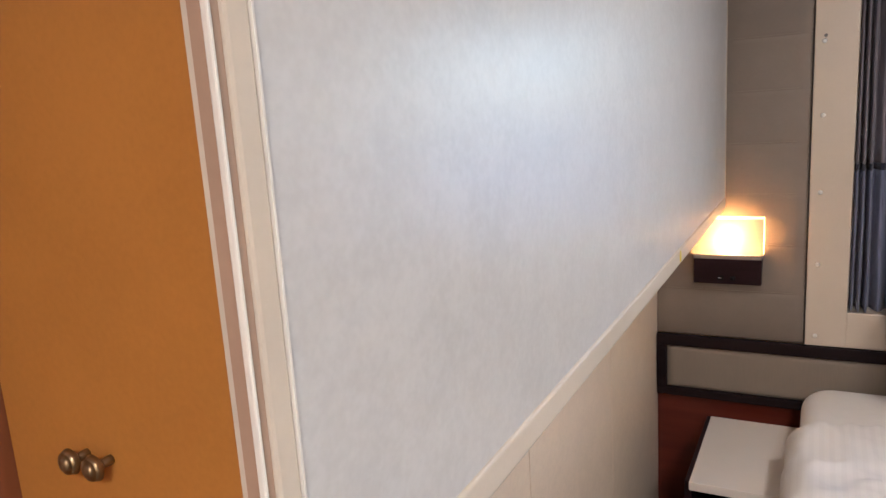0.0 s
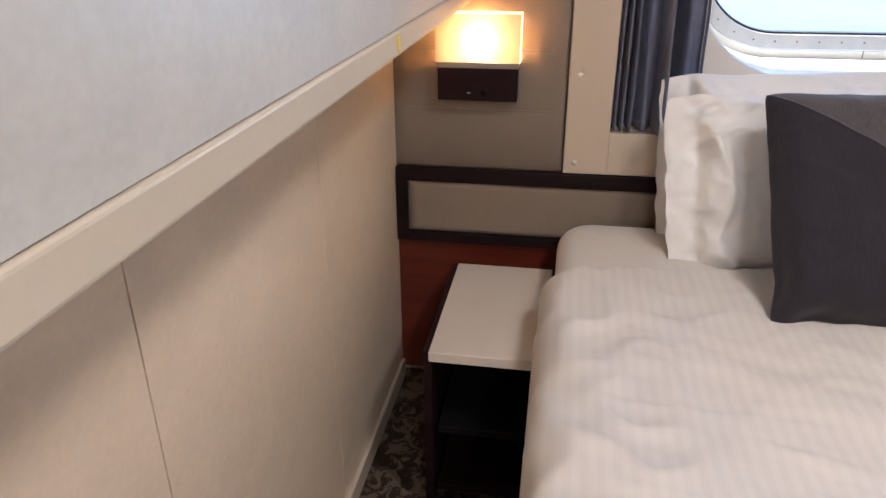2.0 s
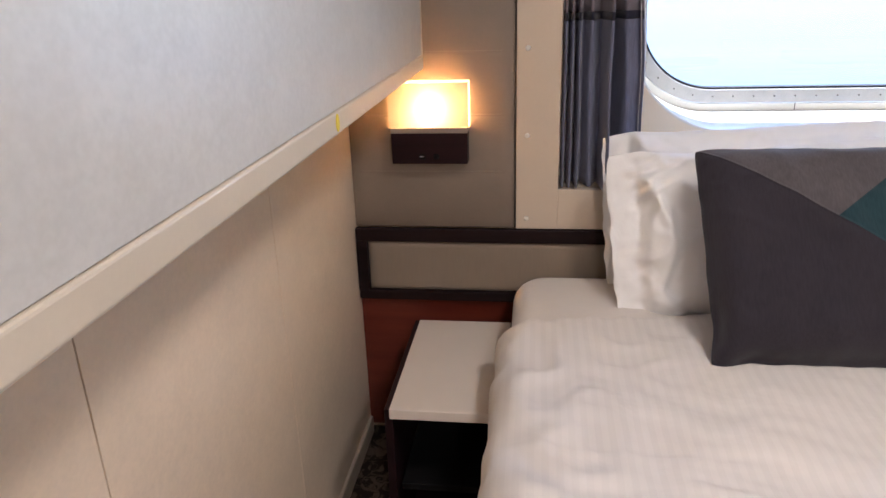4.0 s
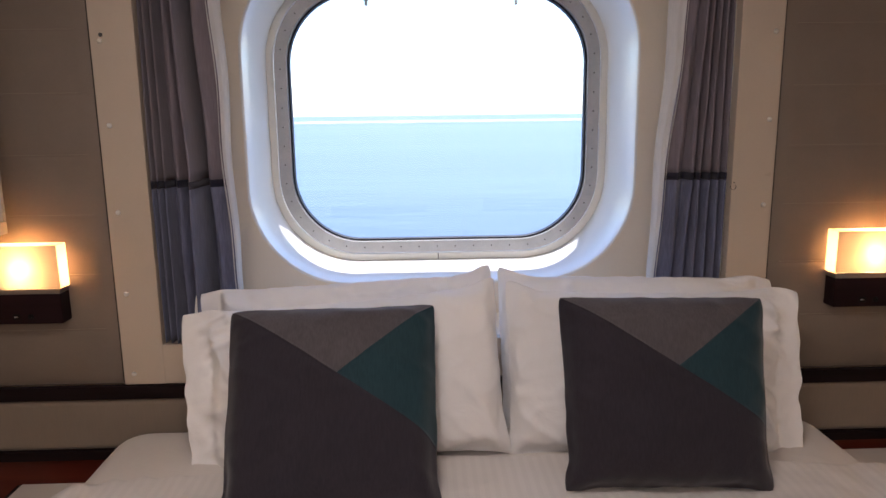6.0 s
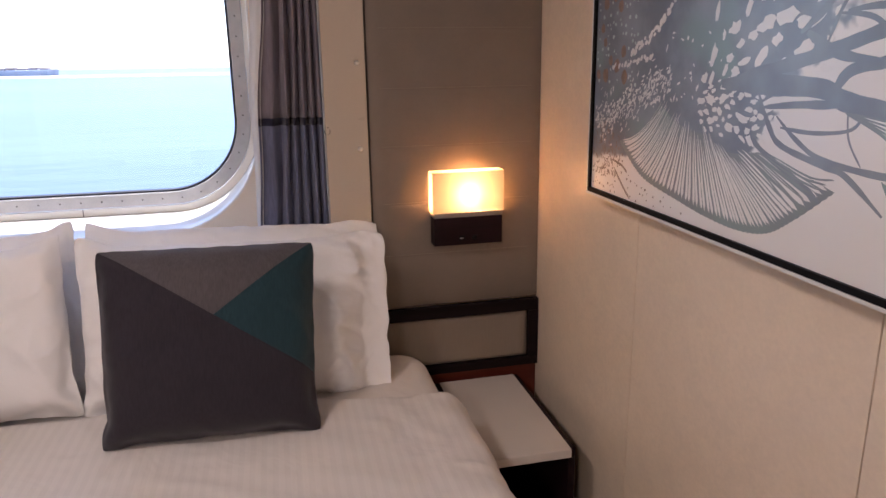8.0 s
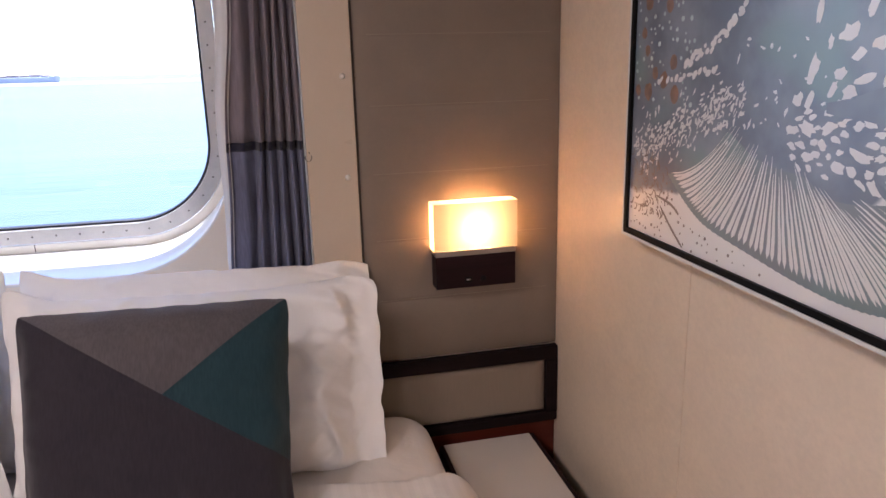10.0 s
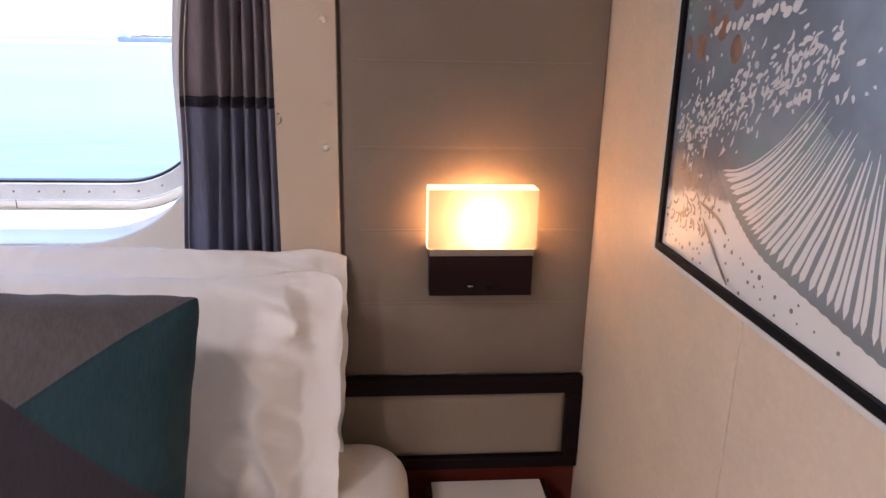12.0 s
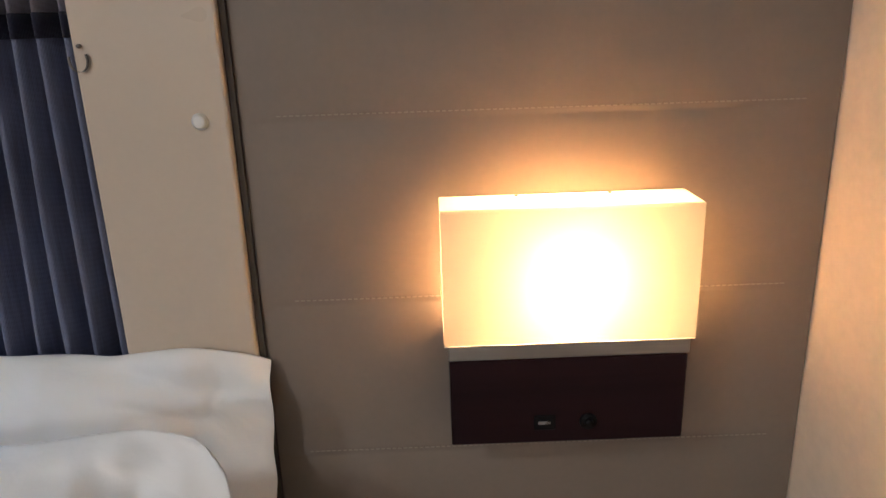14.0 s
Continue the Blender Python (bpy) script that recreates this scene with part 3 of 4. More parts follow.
# jamb between the berth and the wardrobe
jamb = structure(thing("trim", "pale jamb strip with a dark groove at the wardrobe", "trim"), "", "")
part("jamb_strip", box(-0.3235, -0.3185, 0.4712, 0.4737, 0.0, ZC - 0.001, 0.0012, 2), M_CAP, jamb)
part("jamb_groove", box(-0.334, -0.3215, 0.4739, 0.4809, 0.0, ZC - 0.001), M_JAMB, jamb)
part("jamb_return", box(-0.3452, -0.3405, 0.4811, 0.5398, 0.0, ZC - 0.001), M_TRIM, jamb)


def wardrobe():
    w = thing("wardrobe", "honey-coloured wooden wardrobe door with two small brass knobs", "wardrobe", (-0.50, 0.56, 0.0))
    inv = Matrix.Translation((0.50, -0.56, 0))

    def p(*args, **kw):
        ob = part(*args, **kw)
        ob.matrix_parent_inverse = inv
        return ob
    d = p("door", box(-0.6675, -0.3455, 0.540, 0.562, 0.004, 2.08, 0.0015, 1), M_ORANGE, w)
    for x in (-0.566, -0.539):
        bm = bmesh.new()
        cyl(bm, (x, 0.540, 1.179), 0.004, 0.0035, 0.010, (0, -1, 0), 14)
        cyl(bm, (x, 0.530, 1.179), 0.0055, 0.0105, 0.004, (0, -1, 0), 20)
        cyl(bm, (x, 0.526, 1.179), 0.0105, 0.0085, 0.005, (0, -1, 0), 20)
        cyl(bm, (x, 0.521, 1.179), 0.0085, 0.0030, 0.003, (0, -1, 0), 20)
        k = part("knob", bm, M_BRASS, d, "small round brass knob", True)
        k.matrix_parent_inverse = Matrix.Identity(4)


wardrobe()


# ---- wall lamps ----
def sconce(cx, label):
    s = thing("wall_lamp", label, "wall lamp", (cx, YB, 0.848), "bedside wall lamps")
    w, d = 0.1005, 0.049

    def p(*args, **kw):
        return part(*args, **kw)
    body = p("body", box(-w + 0.004, w - 0.004, -d + 0.002, -0.001, 0.0, 0.0775, 0.0012, 1), M_WENGE_Z, s, "dark wenge lamp body")
    p("metal_strip", box(-w + 0.003, w - 0.003, -d + 0.001, -0.001, 0.078, 0.0915, 0.001, 1), M_BRUSHED, s, "brushed metal strip")
    sh = bmesh.new()
    z0, z1 = 0.092, 0.203
    rows = [[(-w, y, z), (w, y, z)] for y, z in ((-d, z0), (-d, z1 - 0.0025), (-d + 0.0007, z1 - 0.0007), (-d + 0.0025, z1))]
    p("shade", strips(rows, False), M_SHADE, s, "frosted glass shade, lit", True)
    # top and end panes let extra light through onto the walls
    lid = bmesh.new()
    lid.faces.new([lid.verts.new(c) for c in ((-w, -d + 0.0025, z1), (w, -d + 0.0025, z1), (w, -0.0012, z1), (-w, -0.0012, z1))])
    p("top_pane", lid, M_SHADE_SPILL, s, "thinner frosted top pane, lit")
    # unseen plates, added to stop bulb light leaking below and behind the shade
    p("floor_plate", box(-w, w, -d, -0.0012, z0 - 0.0006, z0 - 0.0001), M_CAP, s)
    p("back_plate", box(-w + 0.001, w - 0.001, -0.0012, -0.0004, z0, z1), M_CAP, s)
    for x in (-0.038, 0.038):
        screw = bmesh.new()
        cyl(screw, (x, -0.006, z1), 0.0017, 0.0014, 0.0012, (0, 0, 1), 10)
        p("shade_screw", screw, M_SCREW, s)
    for sx in (-1, 1):
        pane_bm = bmesh.new()
        pane_bm.faces.new([pane_bm.verts.new((sx * w, y, z)) for y, z in ((-d, z0), (-0.0012, z0), (-0.0012, z1), (-d, z1))])
        p("end_pane", pane_bm, M_SHADE_SPILL, s, "thinner frosted end pane, lit")
    port = bmesh.new()
    box(-0.028, -0.010, -d + 0.0012, -d + 0.003, 0.012, 0.026, 0.0006, 1, bm=port)
    p("usb_socket", port, M_BLACK, s, "small charging socket")
    p("socket_tongue", box(-0.0245, -0.0145, -d + 0.0004, -d + 0.002, 0.0180, 0.0205), M_STEEL, s)
    sw = bmesh.new()
    cyl(sw, (0.017, -d + 0.002, 0.019), 0.0075, 0.0070, 0.0022, (0, -1, 0), 20)
    cyl(sw, (0.017, -d, 0.019), 0.0038, 0.0030, 0.0035, (0, -1, 0), 16)
    p("switch_knob", sw, M_BLACK, s, "black switch knob", True)
    light = bpy.data.lights.new("bulb", "POINT")
    light.energy, light.color, light.shadow_soft_size = SCONCE_W, (1.0, 0.47, 0.15), 0.020
    lamp = new("bulb", light)
    lamp.location = (cx + 0.004, YB - 0.020, 0.848 + 0.140)
    return s


sconce(-0.3155, "lit wall lamp, frosted shade on dark wood, beside the berth")
sconce(1.8815, "lit wall lamp, frosted shade on dark wood, near the picture")

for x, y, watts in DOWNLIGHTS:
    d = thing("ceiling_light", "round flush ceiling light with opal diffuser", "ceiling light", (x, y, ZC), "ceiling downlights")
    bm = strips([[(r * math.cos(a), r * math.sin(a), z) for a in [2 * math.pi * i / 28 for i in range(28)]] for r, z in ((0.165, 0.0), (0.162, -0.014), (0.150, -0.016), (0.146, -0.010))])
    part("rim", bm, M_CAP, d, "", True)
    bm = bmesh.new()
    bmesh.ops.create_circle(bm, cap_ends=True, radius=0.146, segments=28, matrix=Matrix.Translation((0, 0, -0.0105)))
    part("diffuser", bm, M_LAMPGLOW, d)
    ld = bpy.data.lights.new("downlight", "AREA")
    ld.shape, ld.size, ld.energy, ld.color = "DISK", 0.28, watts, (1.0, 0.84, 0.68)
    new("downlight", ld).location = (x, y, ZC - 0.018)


# ---- curtains ----
def curtain(side, pts, label):
    """pts: pleat line, x across from the hanging edge at 0 to the free edge at 1, and depth y."""
    c = thing("curtain", label, "curtain", (NX0 if side < 0 else NX1, 2.560, NZ0), "window curtains")
    ztop, zband, zbot = NZ1 - 0.012, 1.203, NZ0 + 0.006
    n = len(pts)

    def place(i, z):
        u, y = pts[i]
        k = (z - zbot) / (ztop - zbot)
        wid = (0.200 - 0.045 * k ** 1.5) if side < 0 else (0.185 - 0.090 * k ** 1.2)
        deep = (2.0 if side < 0 else 1.3) + 0.4 * noise.noise(Vector((u * 7.0, z * 1.3, 4.0 + side)))
        sway = 0.005 * math.sin(7 * z + 9 * u) * (1 - k) + 0.003 * math.sin(17 * z + 21 * u)
        x = (0.004 + u * wid) * (-side) + sway * u
        return (x, y * deep * (0.85 + 0.25 * (1 - k)) + 0.005 * (1 - u) * noise.noise(Vector((u * 26.0, z * 2.0, 8.0))) + 0.005 * math.sin(4 * z + 5 * u), z - NZ0)

    def band(name, z0, z1, steps, material, lab="", push=0.0):
        def at(u, v):
            i = u * (n - 1)
            a = int(min(n - 2, i))
            f = i - a
            z = z0 + (z1 - z0) * v
            p, q = Vector(place(a, z)), Vector(place(a + 1, z))
            r = p.lerp(q, f)
            r.y -= push
            return r
        ob = part(name, sheet((n - 1), steps, at), material, c, lab, True)
        so = ob.modifiers.new("thick", "SOLIDIFY")
        so.thickness, so.offset = 0.0016, 0.0
        return ob
    band("upper_cloth", zband, ztop, 26, M_CURT_UP, "taupe upper cloth")
    band("lower_cloth", zbot, zband - 0.018, 16, M_CURT_LOW, "slate lower cloth")
    band("border_band", zband - 0.0185, zband + 0.0005, 2, M_CURT_BAND, "dark navy band", 0.0012)

    def lining(u, v):
        z = zbot + 0.01 + (ztop - zbot - 0.01) * v
        k = (z - zbot) / (ztop - zbot)
        x, y, zz = place(n - 1, z)
        ext = (0.010 + 0.045 * k) if side > 0 else (0.008 + 0.028 * k)
        return (x + (-side) * (ext * u - 0.006), y + 0.006 + 0.030 * u + 0.003 * math.sin(9 * u), zz)
    ob = part("lining", sheet(8, 24, lining), M_LINING, c, "pale lining showing at the free edge", True)
    ob.modifiers.new("thick", "SOLIDIFY").thickness = 0.0012
    part("heading_rail", box(min(0, -side * 0.22), max(0, -side * 0.22), -0.012, 0.012, ztop - NZ0, ztop - NZ0 + 0.011), M_CAP, c, "white curtain rail")
    return c


def pleats(folds, seed):
    rng = random.Random(seed)
    knots, u = [(0.0, 0.0)], 0.0
    for w, d in folds:
        knots.append((u + w * 0.35, -d * rng.uniform(0.8, 1.1)))
        knots.append((u + w * 0.85, d * rng.uniform(0.7, 1.0)))
        u += w
    knots.append((1.0, -0.006))
    out = []
    for (ua, ya), (ub, yb) in zip(knots, knots[1:]):
        for i in range(7):
            f = i / 7
            s = f * f * (3 - 2 * f)
            out.append((ua + (ub - ua) * f, ya + (yb - ya) * s))
    out.append(knots[-1])
    return out


curtain(-1, pleats([(0.08, 0.016), (0.09, 0.020), (0.09, 0.018), (0.26, 0.012), (0.14, 0.045), (0.34, 0.006)], 3), "drawn-back two-tone curtain, taupe over slate, beside the berth side")
curtain(1, pleats([(0.12, 0.011), (0.13, 0.015), (0.14, 0.014), (0.15, 0.017), (0.16, 0.014), (0.30, 0.006)], 5), "drawn-back two-tone curtain, taupe over slate, beside the picture side")
hook = bmesh.new()
ringc = [(NX1 + 0.004 + 0.007 * math.cos(a), YB - 0.008, 1.168 + 0.009 * math.sin(a)) for a in [math.pi * (0.9 + 1.25 * i / 14) for i in range(15)]]
hook = strips([[(x + 0.0011 * math.cos(b), y + 0.0011 * math.sin(b), z) for b in [2 * math.pi * k / 8 for k in range(8)]] for x, y, z in ringc])
cyl(hook, (NX1 + 0.006, YB - 0.005, 1.178), 0.0018, 0.0016, 0.004, (0, -1, 0), 12)
tagged(part("curtain_hook", hook, M_SCREW, None, "", True), "small metal tieback hook on the window surround", "hook")


# ---- picture ----
def spline(pts, n):
    """n + 1 points on a smooth line through pts."""
    out = []
    for i in range(n + 1):
        f = i / n * (len(pts) - 1)
        k = min(int(f), len(pts) - 2)
        f -= k
        p0, p1, p2, p3 = (Vector(pts[max(0, min(len(pts) - 1, k + d))]) for d in (-1, 0, 1, 2))
        out.append(0.5 * (2 * p1 + (p2 - p0) * f + (2 * p0 - 5 * p1 + 4 * p2 - p3) * f * f + (3 * p1 - p0 - 3 * p2 + p3) * f ** 3))
    return out


def brush(bm, pts, wide, n=24, end=0.0, seed=0.0, swell=0.25):
    """A brush stroke through pts, wide at its start, end wide at its end."""
    line = spline(pts, n)
    rows, up = [], len(bm.verts) * 1e-7
    for i, c in enumerate(line):
        d = (line[min(n, i + 1)] - line[max(0, i - 1)]).normalized()
        f = i / n
        w = (wide + (end - wide) * f) / 2 * (1 + swell * noise.noise(Vector((c.x * 40, c.y * 40, seed))))
        w *= min(1.0, 0.35 + 4 * min(f, 1 - f))
        rows.append((bm.verts.new((c.x - d.y * w, c.y + d.x * w, up)), bm.verts.new((c.x + d.y * w, c.y - d.x * w, up))))
    for (a, b), (c, d) in zip(rows, rows[1:]):
        bm.faces.new((a, b, d, c))


def daub(bm, u, v, long, short, angle, rng, n=10, rough=0.25):
    """A small uneven patch of paint."""
    ca, sa = math.cos(angle), math.sin(angle)
    ring, up = [], len(bm.verts) * 1e-7
    for i in range(n):
        a = 2 * math.pi * i / n
        r = 1 + rng.uniform(-rough, rough)
        x, y = long * r * math.cos(a), short * r * math.sin(a)
        ring.append(bm.verts.new((u + x * ca - y * sa, v + x * sa + y * ca, up)))
    bm.faces.new(ring)


def scatter(rng, count, gap, spot):
    """Up to count places from spot() that keep gap apart, where gap grows with the drawn size."""
    kept = []
    for _ in range(count * 14):
        u, v, size = spot()
        if all((u - a) ** 2 + (v - b) ** 2 > (gap * (size + c)) ** 2 for a, b, c in kept):
            kept.append((u, v, size))
            if len(kept) == count:
                break
    return kept


def painting():
    """The layers of paint as name, mesh in canvas coordinates, lift and material: a ribbed fan, branches, islands, dots."""
    rng = random.Random(8)
    inside = lambda u, v: 0.016 < u < 1.388 and 0.014 < v < 0.88
    rim = [(0.140, 0.128), (0.196, 0.090), (0.252, 0.066), (0.350, 0.050), (0.440, 0.038), (0.520, 0.034), (0.588, 0.043), (0.640, 0.072), (0.706, 0.120)]
    root = [(0.300, 0.222), (0.322, 0.210), (0.345, 0.195), (0.372, 0.184), (0.400, 0.180), (0.428, 0.178), (0.452, 0.160), (0.490, 0.152), (0.560, 0.158)]
    n = 208
    tips, roots = spline(rim, n), spline(root, n)
    layers = []

    fan = bmesh.new()
    rows = []
    for i, (t, r) in enumerate(zip(tips, roots)):
        grow = 1.03 + 0.005 * math.sin(i * 2 * math.pi / 4)
        o = r + (t - r) * grow
        sag = Vector((0, -0.24)) * (t - r).length * max(0.0, 1 - i / (0.45 * n))
        rows.append([fan.verts.new((*(r.lerp(o, f) + sag * 4 * f * (1 - f) * 0.5), 0)) for f in (0.10, 0.32, 0.55, 0.78, 1)])
    for a, b in zip(rows, rows[1:]):
        for k in range(4):
            fan.faces.new((a[k], a[k + 1], b[k + 1], b[k]))
    layers.append(("ink_fan", fan, 0.0002, M_P_INK))

    ribs = bmesh.new()
    count = 60
    for k in range(count):
        c = (k + 0.5) / count
        i = int(c * n)
        t, r = tips[i], roots[i]
        pitch = (tips[min(n, i + 2)] - tips[max(0, i - 2)]).length * n / (4 * count)
        long = (t - r).length
        sag = Vector((0, -0.24)) * long * max(0.0, 1 - c / 0.45)
        start = rng.uniform(0.0, 0.26)
        side, m = [], 14
        d = (t - r).normalized()
        across = Vector((-d.y, d.x))
        for j in range(m + 1):
            f = start + (0.965 - start) * j / m
            g = j / m
            w = pitch * 0.31 * (0.10 + 0.90 * g ** 0.8) * (1.0 if g < 0.9 else math.sqrt(max(0.0, 1 - ((g - 0.9) / 0.1) ** 2)) + 0.02)
            p = r.lerp(t, f) + sag * 4 * f * (1 - f) * 0.5 + across * 0.0012 * noise.noise(Vector((k * 3.1, f * 5, 0)))
            side.append((ribs.verts.new((*(p + across * w), 0)), ribs.verts.new((*(p - across * w), 0))))
        for (a, b), (e, g) in zip(side, side[1:]):
            ribs.faces.new((a, b, g, e))
    layers.append(("white_ribbing", ribs, 0.0004, M_P_WHITE))

    # white islands in the slate net, drawn out away from the hub
    isles = bmesh.new()
    hub = Vector((0.375, 0.205))

    def near_spot():
        return rng.uniform(0.405, 0.61), rng.uniform(0.165, 0.255), rng.uniform(0.004, 0.0105)

    def far_spot():
        return rng.uniform(0.43, 0.78), rng.uniform(0.262, 0.42), rng.uniform(0.006, 0.0165)
    for spot, cnt, gap in ((near_spot, 80, 1.12), (far_spot, 90, 1.35)):
        for u, v, size in scatter(rng, cnt, gap, spot):
            if spot is near_spot and v < 0.165 + 0.10 * max(0.0, 0.47 - u):
                continue
            a = math.atan2(v - hub.y, u - hub.x) + rng.uniform(-0.5, 0.5)
            daub(isles, u, v, size * rng.uniform(1.0, 1.7), size * rng.uniform(0.5, 0.95), a, rng, 12, 0.30)
    for _ in range(26):
        daub(isles, rng.uniform(0.30, 0.46), rng.uniform(0.20, 0.33), rng.uniform(0.0015, 0.006), rng.uniform(0.001, 0.0035), rng.uniform(0, 3), rng, 7, 0.4)
    # torn flecks over the fan's upper edge
    for _ in range(330):
        f, o = rng.random(), rng.gauss(0, 0.020)
        u, v = 0.030 + 0.285 * f - 0.35 * o, 0.150 + 0.105 * f + 0.93 * o
        if inside(u, v):
            daub(isles, u, v, rng.uniform(0.0018, 0.0075), rng.uniform(0.001, 0.0030), rng.uniform(0.2, 1.6), rng, 8, 0.45)
    # chains of white stones
    for ends, cnt in ((((0.095, 0.268), (0.150, 0.272), (0.200, 0.282), (0.245, 0.285)), 13), (((0.170, 0.292), (0.215, 0.308), (0.262, 0.333), (0.31, 0.375), (0.36, 0.43)), 18), (((0.185, 0.305), (0.235, 0.327), (0.275, 0.350), (0.33, 0.40)), 13)):
        for p in spline(ends, cnt):
            daub(isles, p.x + rng.uniform(-0.004, 0.004), p.y + rng.uniform(-0.003, 0.003), rng.uniform(0.004, 0.0085), rng.uniform(0.003, 0.0055), rng.uniform(0, 1), rng, 9, 0.15)
    layers.append(("white_flecking", isles, 0.0006, M_P_WHITE))

    # slate rivers and branches over bare canvas
    river = bmesh.new()
    brush(river, [(0.46, 0.245), (0.56, 0.246), (0.667, 0.244), (0.715, 0.229), (0.83, 0.220), (0.98, 0.235)], 0.030, 40, 0.020, 1.0)
    brush(river, [(0.50, 0.255), (0.56, 0.264), (0.66, 0.286), (0.745, 0.309), (0.80, 0.326), (0.95, 0.39)], 0.022, 40, 0.012, 2.0)
    brush(river, [(0.688, 0.239), (0.711, 0.266), (0.76, 0.276), (0.80, 0.295), (0.92, 0.33)], 0.016, 30, 0.010, 3.0)
    brush(river, [(0.545, 0.240), (0.577, 0.190), (0.605, 0.166), (0.684, 0.149), (0.724, 0.141), (0.785, 0.103)], 0.008, 40, 0.009, 4.0)
    brush(river, [(0.540, 0.172), (0.57, 0.153), (0.634, 0.127), (0.686, 0.102)], 0.008, 26, 0.010, 5.0)
    brush(river, [(0.590, 0.205), (0.630, 0.178), (0.682, 0.156), (0.775, 0.149), (0.806, 0.153), (0.835, 0.131), (0.90, 0.10)], 0.006, 40, 0.012, 6.0)
    brush(river, [(0.600, 0.190), (0.66, 0.188), (0.72, 0.196), (0.74, 0.214)], 0.006, 24, 0.004, 7.0)
    brush(river, [(0.560, 0.215), (0.63, 0.222), (0.70, 0.225)], 0.007, 20, 0.012, 8.0)
    brush(river, [(0.715, 0.22), (0.722, 0.185), (0.745, 0.155)], 0.003, 20, 0.003, 9.0)
    for k in range(26):
        u, v = rng.uniform(0.62, 1.10), rng.uniform(0.24, 0.62)
        a, path = rng.uniform(-0.3, 1.0), [(u, v)]
        for _ in range(4):
            a += rng.uniform(-0.55, 0.55)
            u, v = u + 0.055 * math.cos(a), v + 0.055 * math.sin(a)
            path.append((u, v))
        if all(inside(*c) for c in path):
            brush(river, path, rng.uniform(0.006, 0.018), 28, rng.uniform(0.003, 0.008), k + 20.0)
    layers.append(("slate_branching", river, 0.0013, M_P_SLATE))

    # thin drawn lines that hang from the branches
    lines = bmesh.new()
    for k in range(5):
        brush(lines, [(0.778, 0.143), (0.795 + 0.006 * k, 0.115), (0.815 + 0.016 * k, 0.060 - 0.004 * k)], 0.0026, 20, 0.0016, k)
    for k in range(6):
        brush(lines, [(0.712, 0.216), (0.745 + 0.005 * k, 0.214 - 0.004 * k), (0.830 - 0.006 * k, 0.204 - 0.007 * k)], 0.0030, 20, 0.0018, k + 9)
    for k in range(7):
        brush(lines, [(0.52 + 0.012 * k, 0.150), (0.58 + 0.014 * k, 0.120 + 0.002 * k), (0.635 + 0.012 * k, 0.086 + 0.008 * k)], 0.0022, 18, 0.0030, k + 30)
    layers.append(("line_drawing", lines, 0.0016, M_P_INK))

    dots = bmesh.new()
    for u, v, size in scatter(rng, 130, 1.9, lambda: (rng.uniform(0.02, 0.42), rng.uniform(0.016, 0.12), rng.uniform(0.0014, 0.0033))):
        edge = min(tips, key=lambda c: abs(c.x - u)).y if u > 0.14 else 0.125 - 0.3 * max(0.0, 0.06 - u)
        if v < edge - 0.012 and rng.random() < 1.25 - 2.0 * u:
            daub(dots, u, v, size, size * 0.85, 0.5, rng, 9, 0.08)
    for k in range(60):
        u, v, a = rng.uniform(0.016, 0.135), rng.uniform(0.045, 0.15), rng.uniform(-0.2, 1.9)
        brush(dots, [(u, v), (u + 0.008 * math.cos(a), v + 0.008 * math.sin(a)), (u + 0.016 * math.cos(a + 0.6), v + 0.016 * math.sin(a + 0.6))], 0.0030, 6, 0.0022, k)
    brush(dots, [(0.105, 0.085), (0.15, 0.078), (0.175, 0.066)], 0.003, 10, 0.006, 3.0)
    brush(dots, [(0.118, 0.070), (0.155, 0.040), (0.190, 0.016)], 0.004, 12, 0.005, 4.0)
    layers.append(("brown_dotting", dots, 0.0018, M_P_BROWN))

    rust, beads = bmesh.new(), bmesh.new()
    spots = scatter(rng, 16, 1.05, lambda: (rng.uniform(0.022, 0.165), rng.uniform(0.245, 0.46), rng.uniform(0.008, 0.017)))
    for u, v, size in spots:
        daub(rust, u, v, size * 0.9, size, 0, rng, 14, 0.10)
    for u, v, size in scatter(rng, 120, 1.5, lambda: (rng.uniform(0.02, 0.19), rng.uniform(0.235, 0.50), rng.uniform(0.0018, 0.0048))):
        if all((u - a) ** 2 + (v - b) ** 2 > (c + size) ** 2 for a, b, c in spots):
            daub(beads, u, v, size, size * 0.9, 0, rng, 8, 0.12)
    layers.append(("rust_spotting", rust, 0.0003, M_P_RUST))
    layers.append(("mint_beading", beads, 0.0004, M_P_MINT))
    return layers


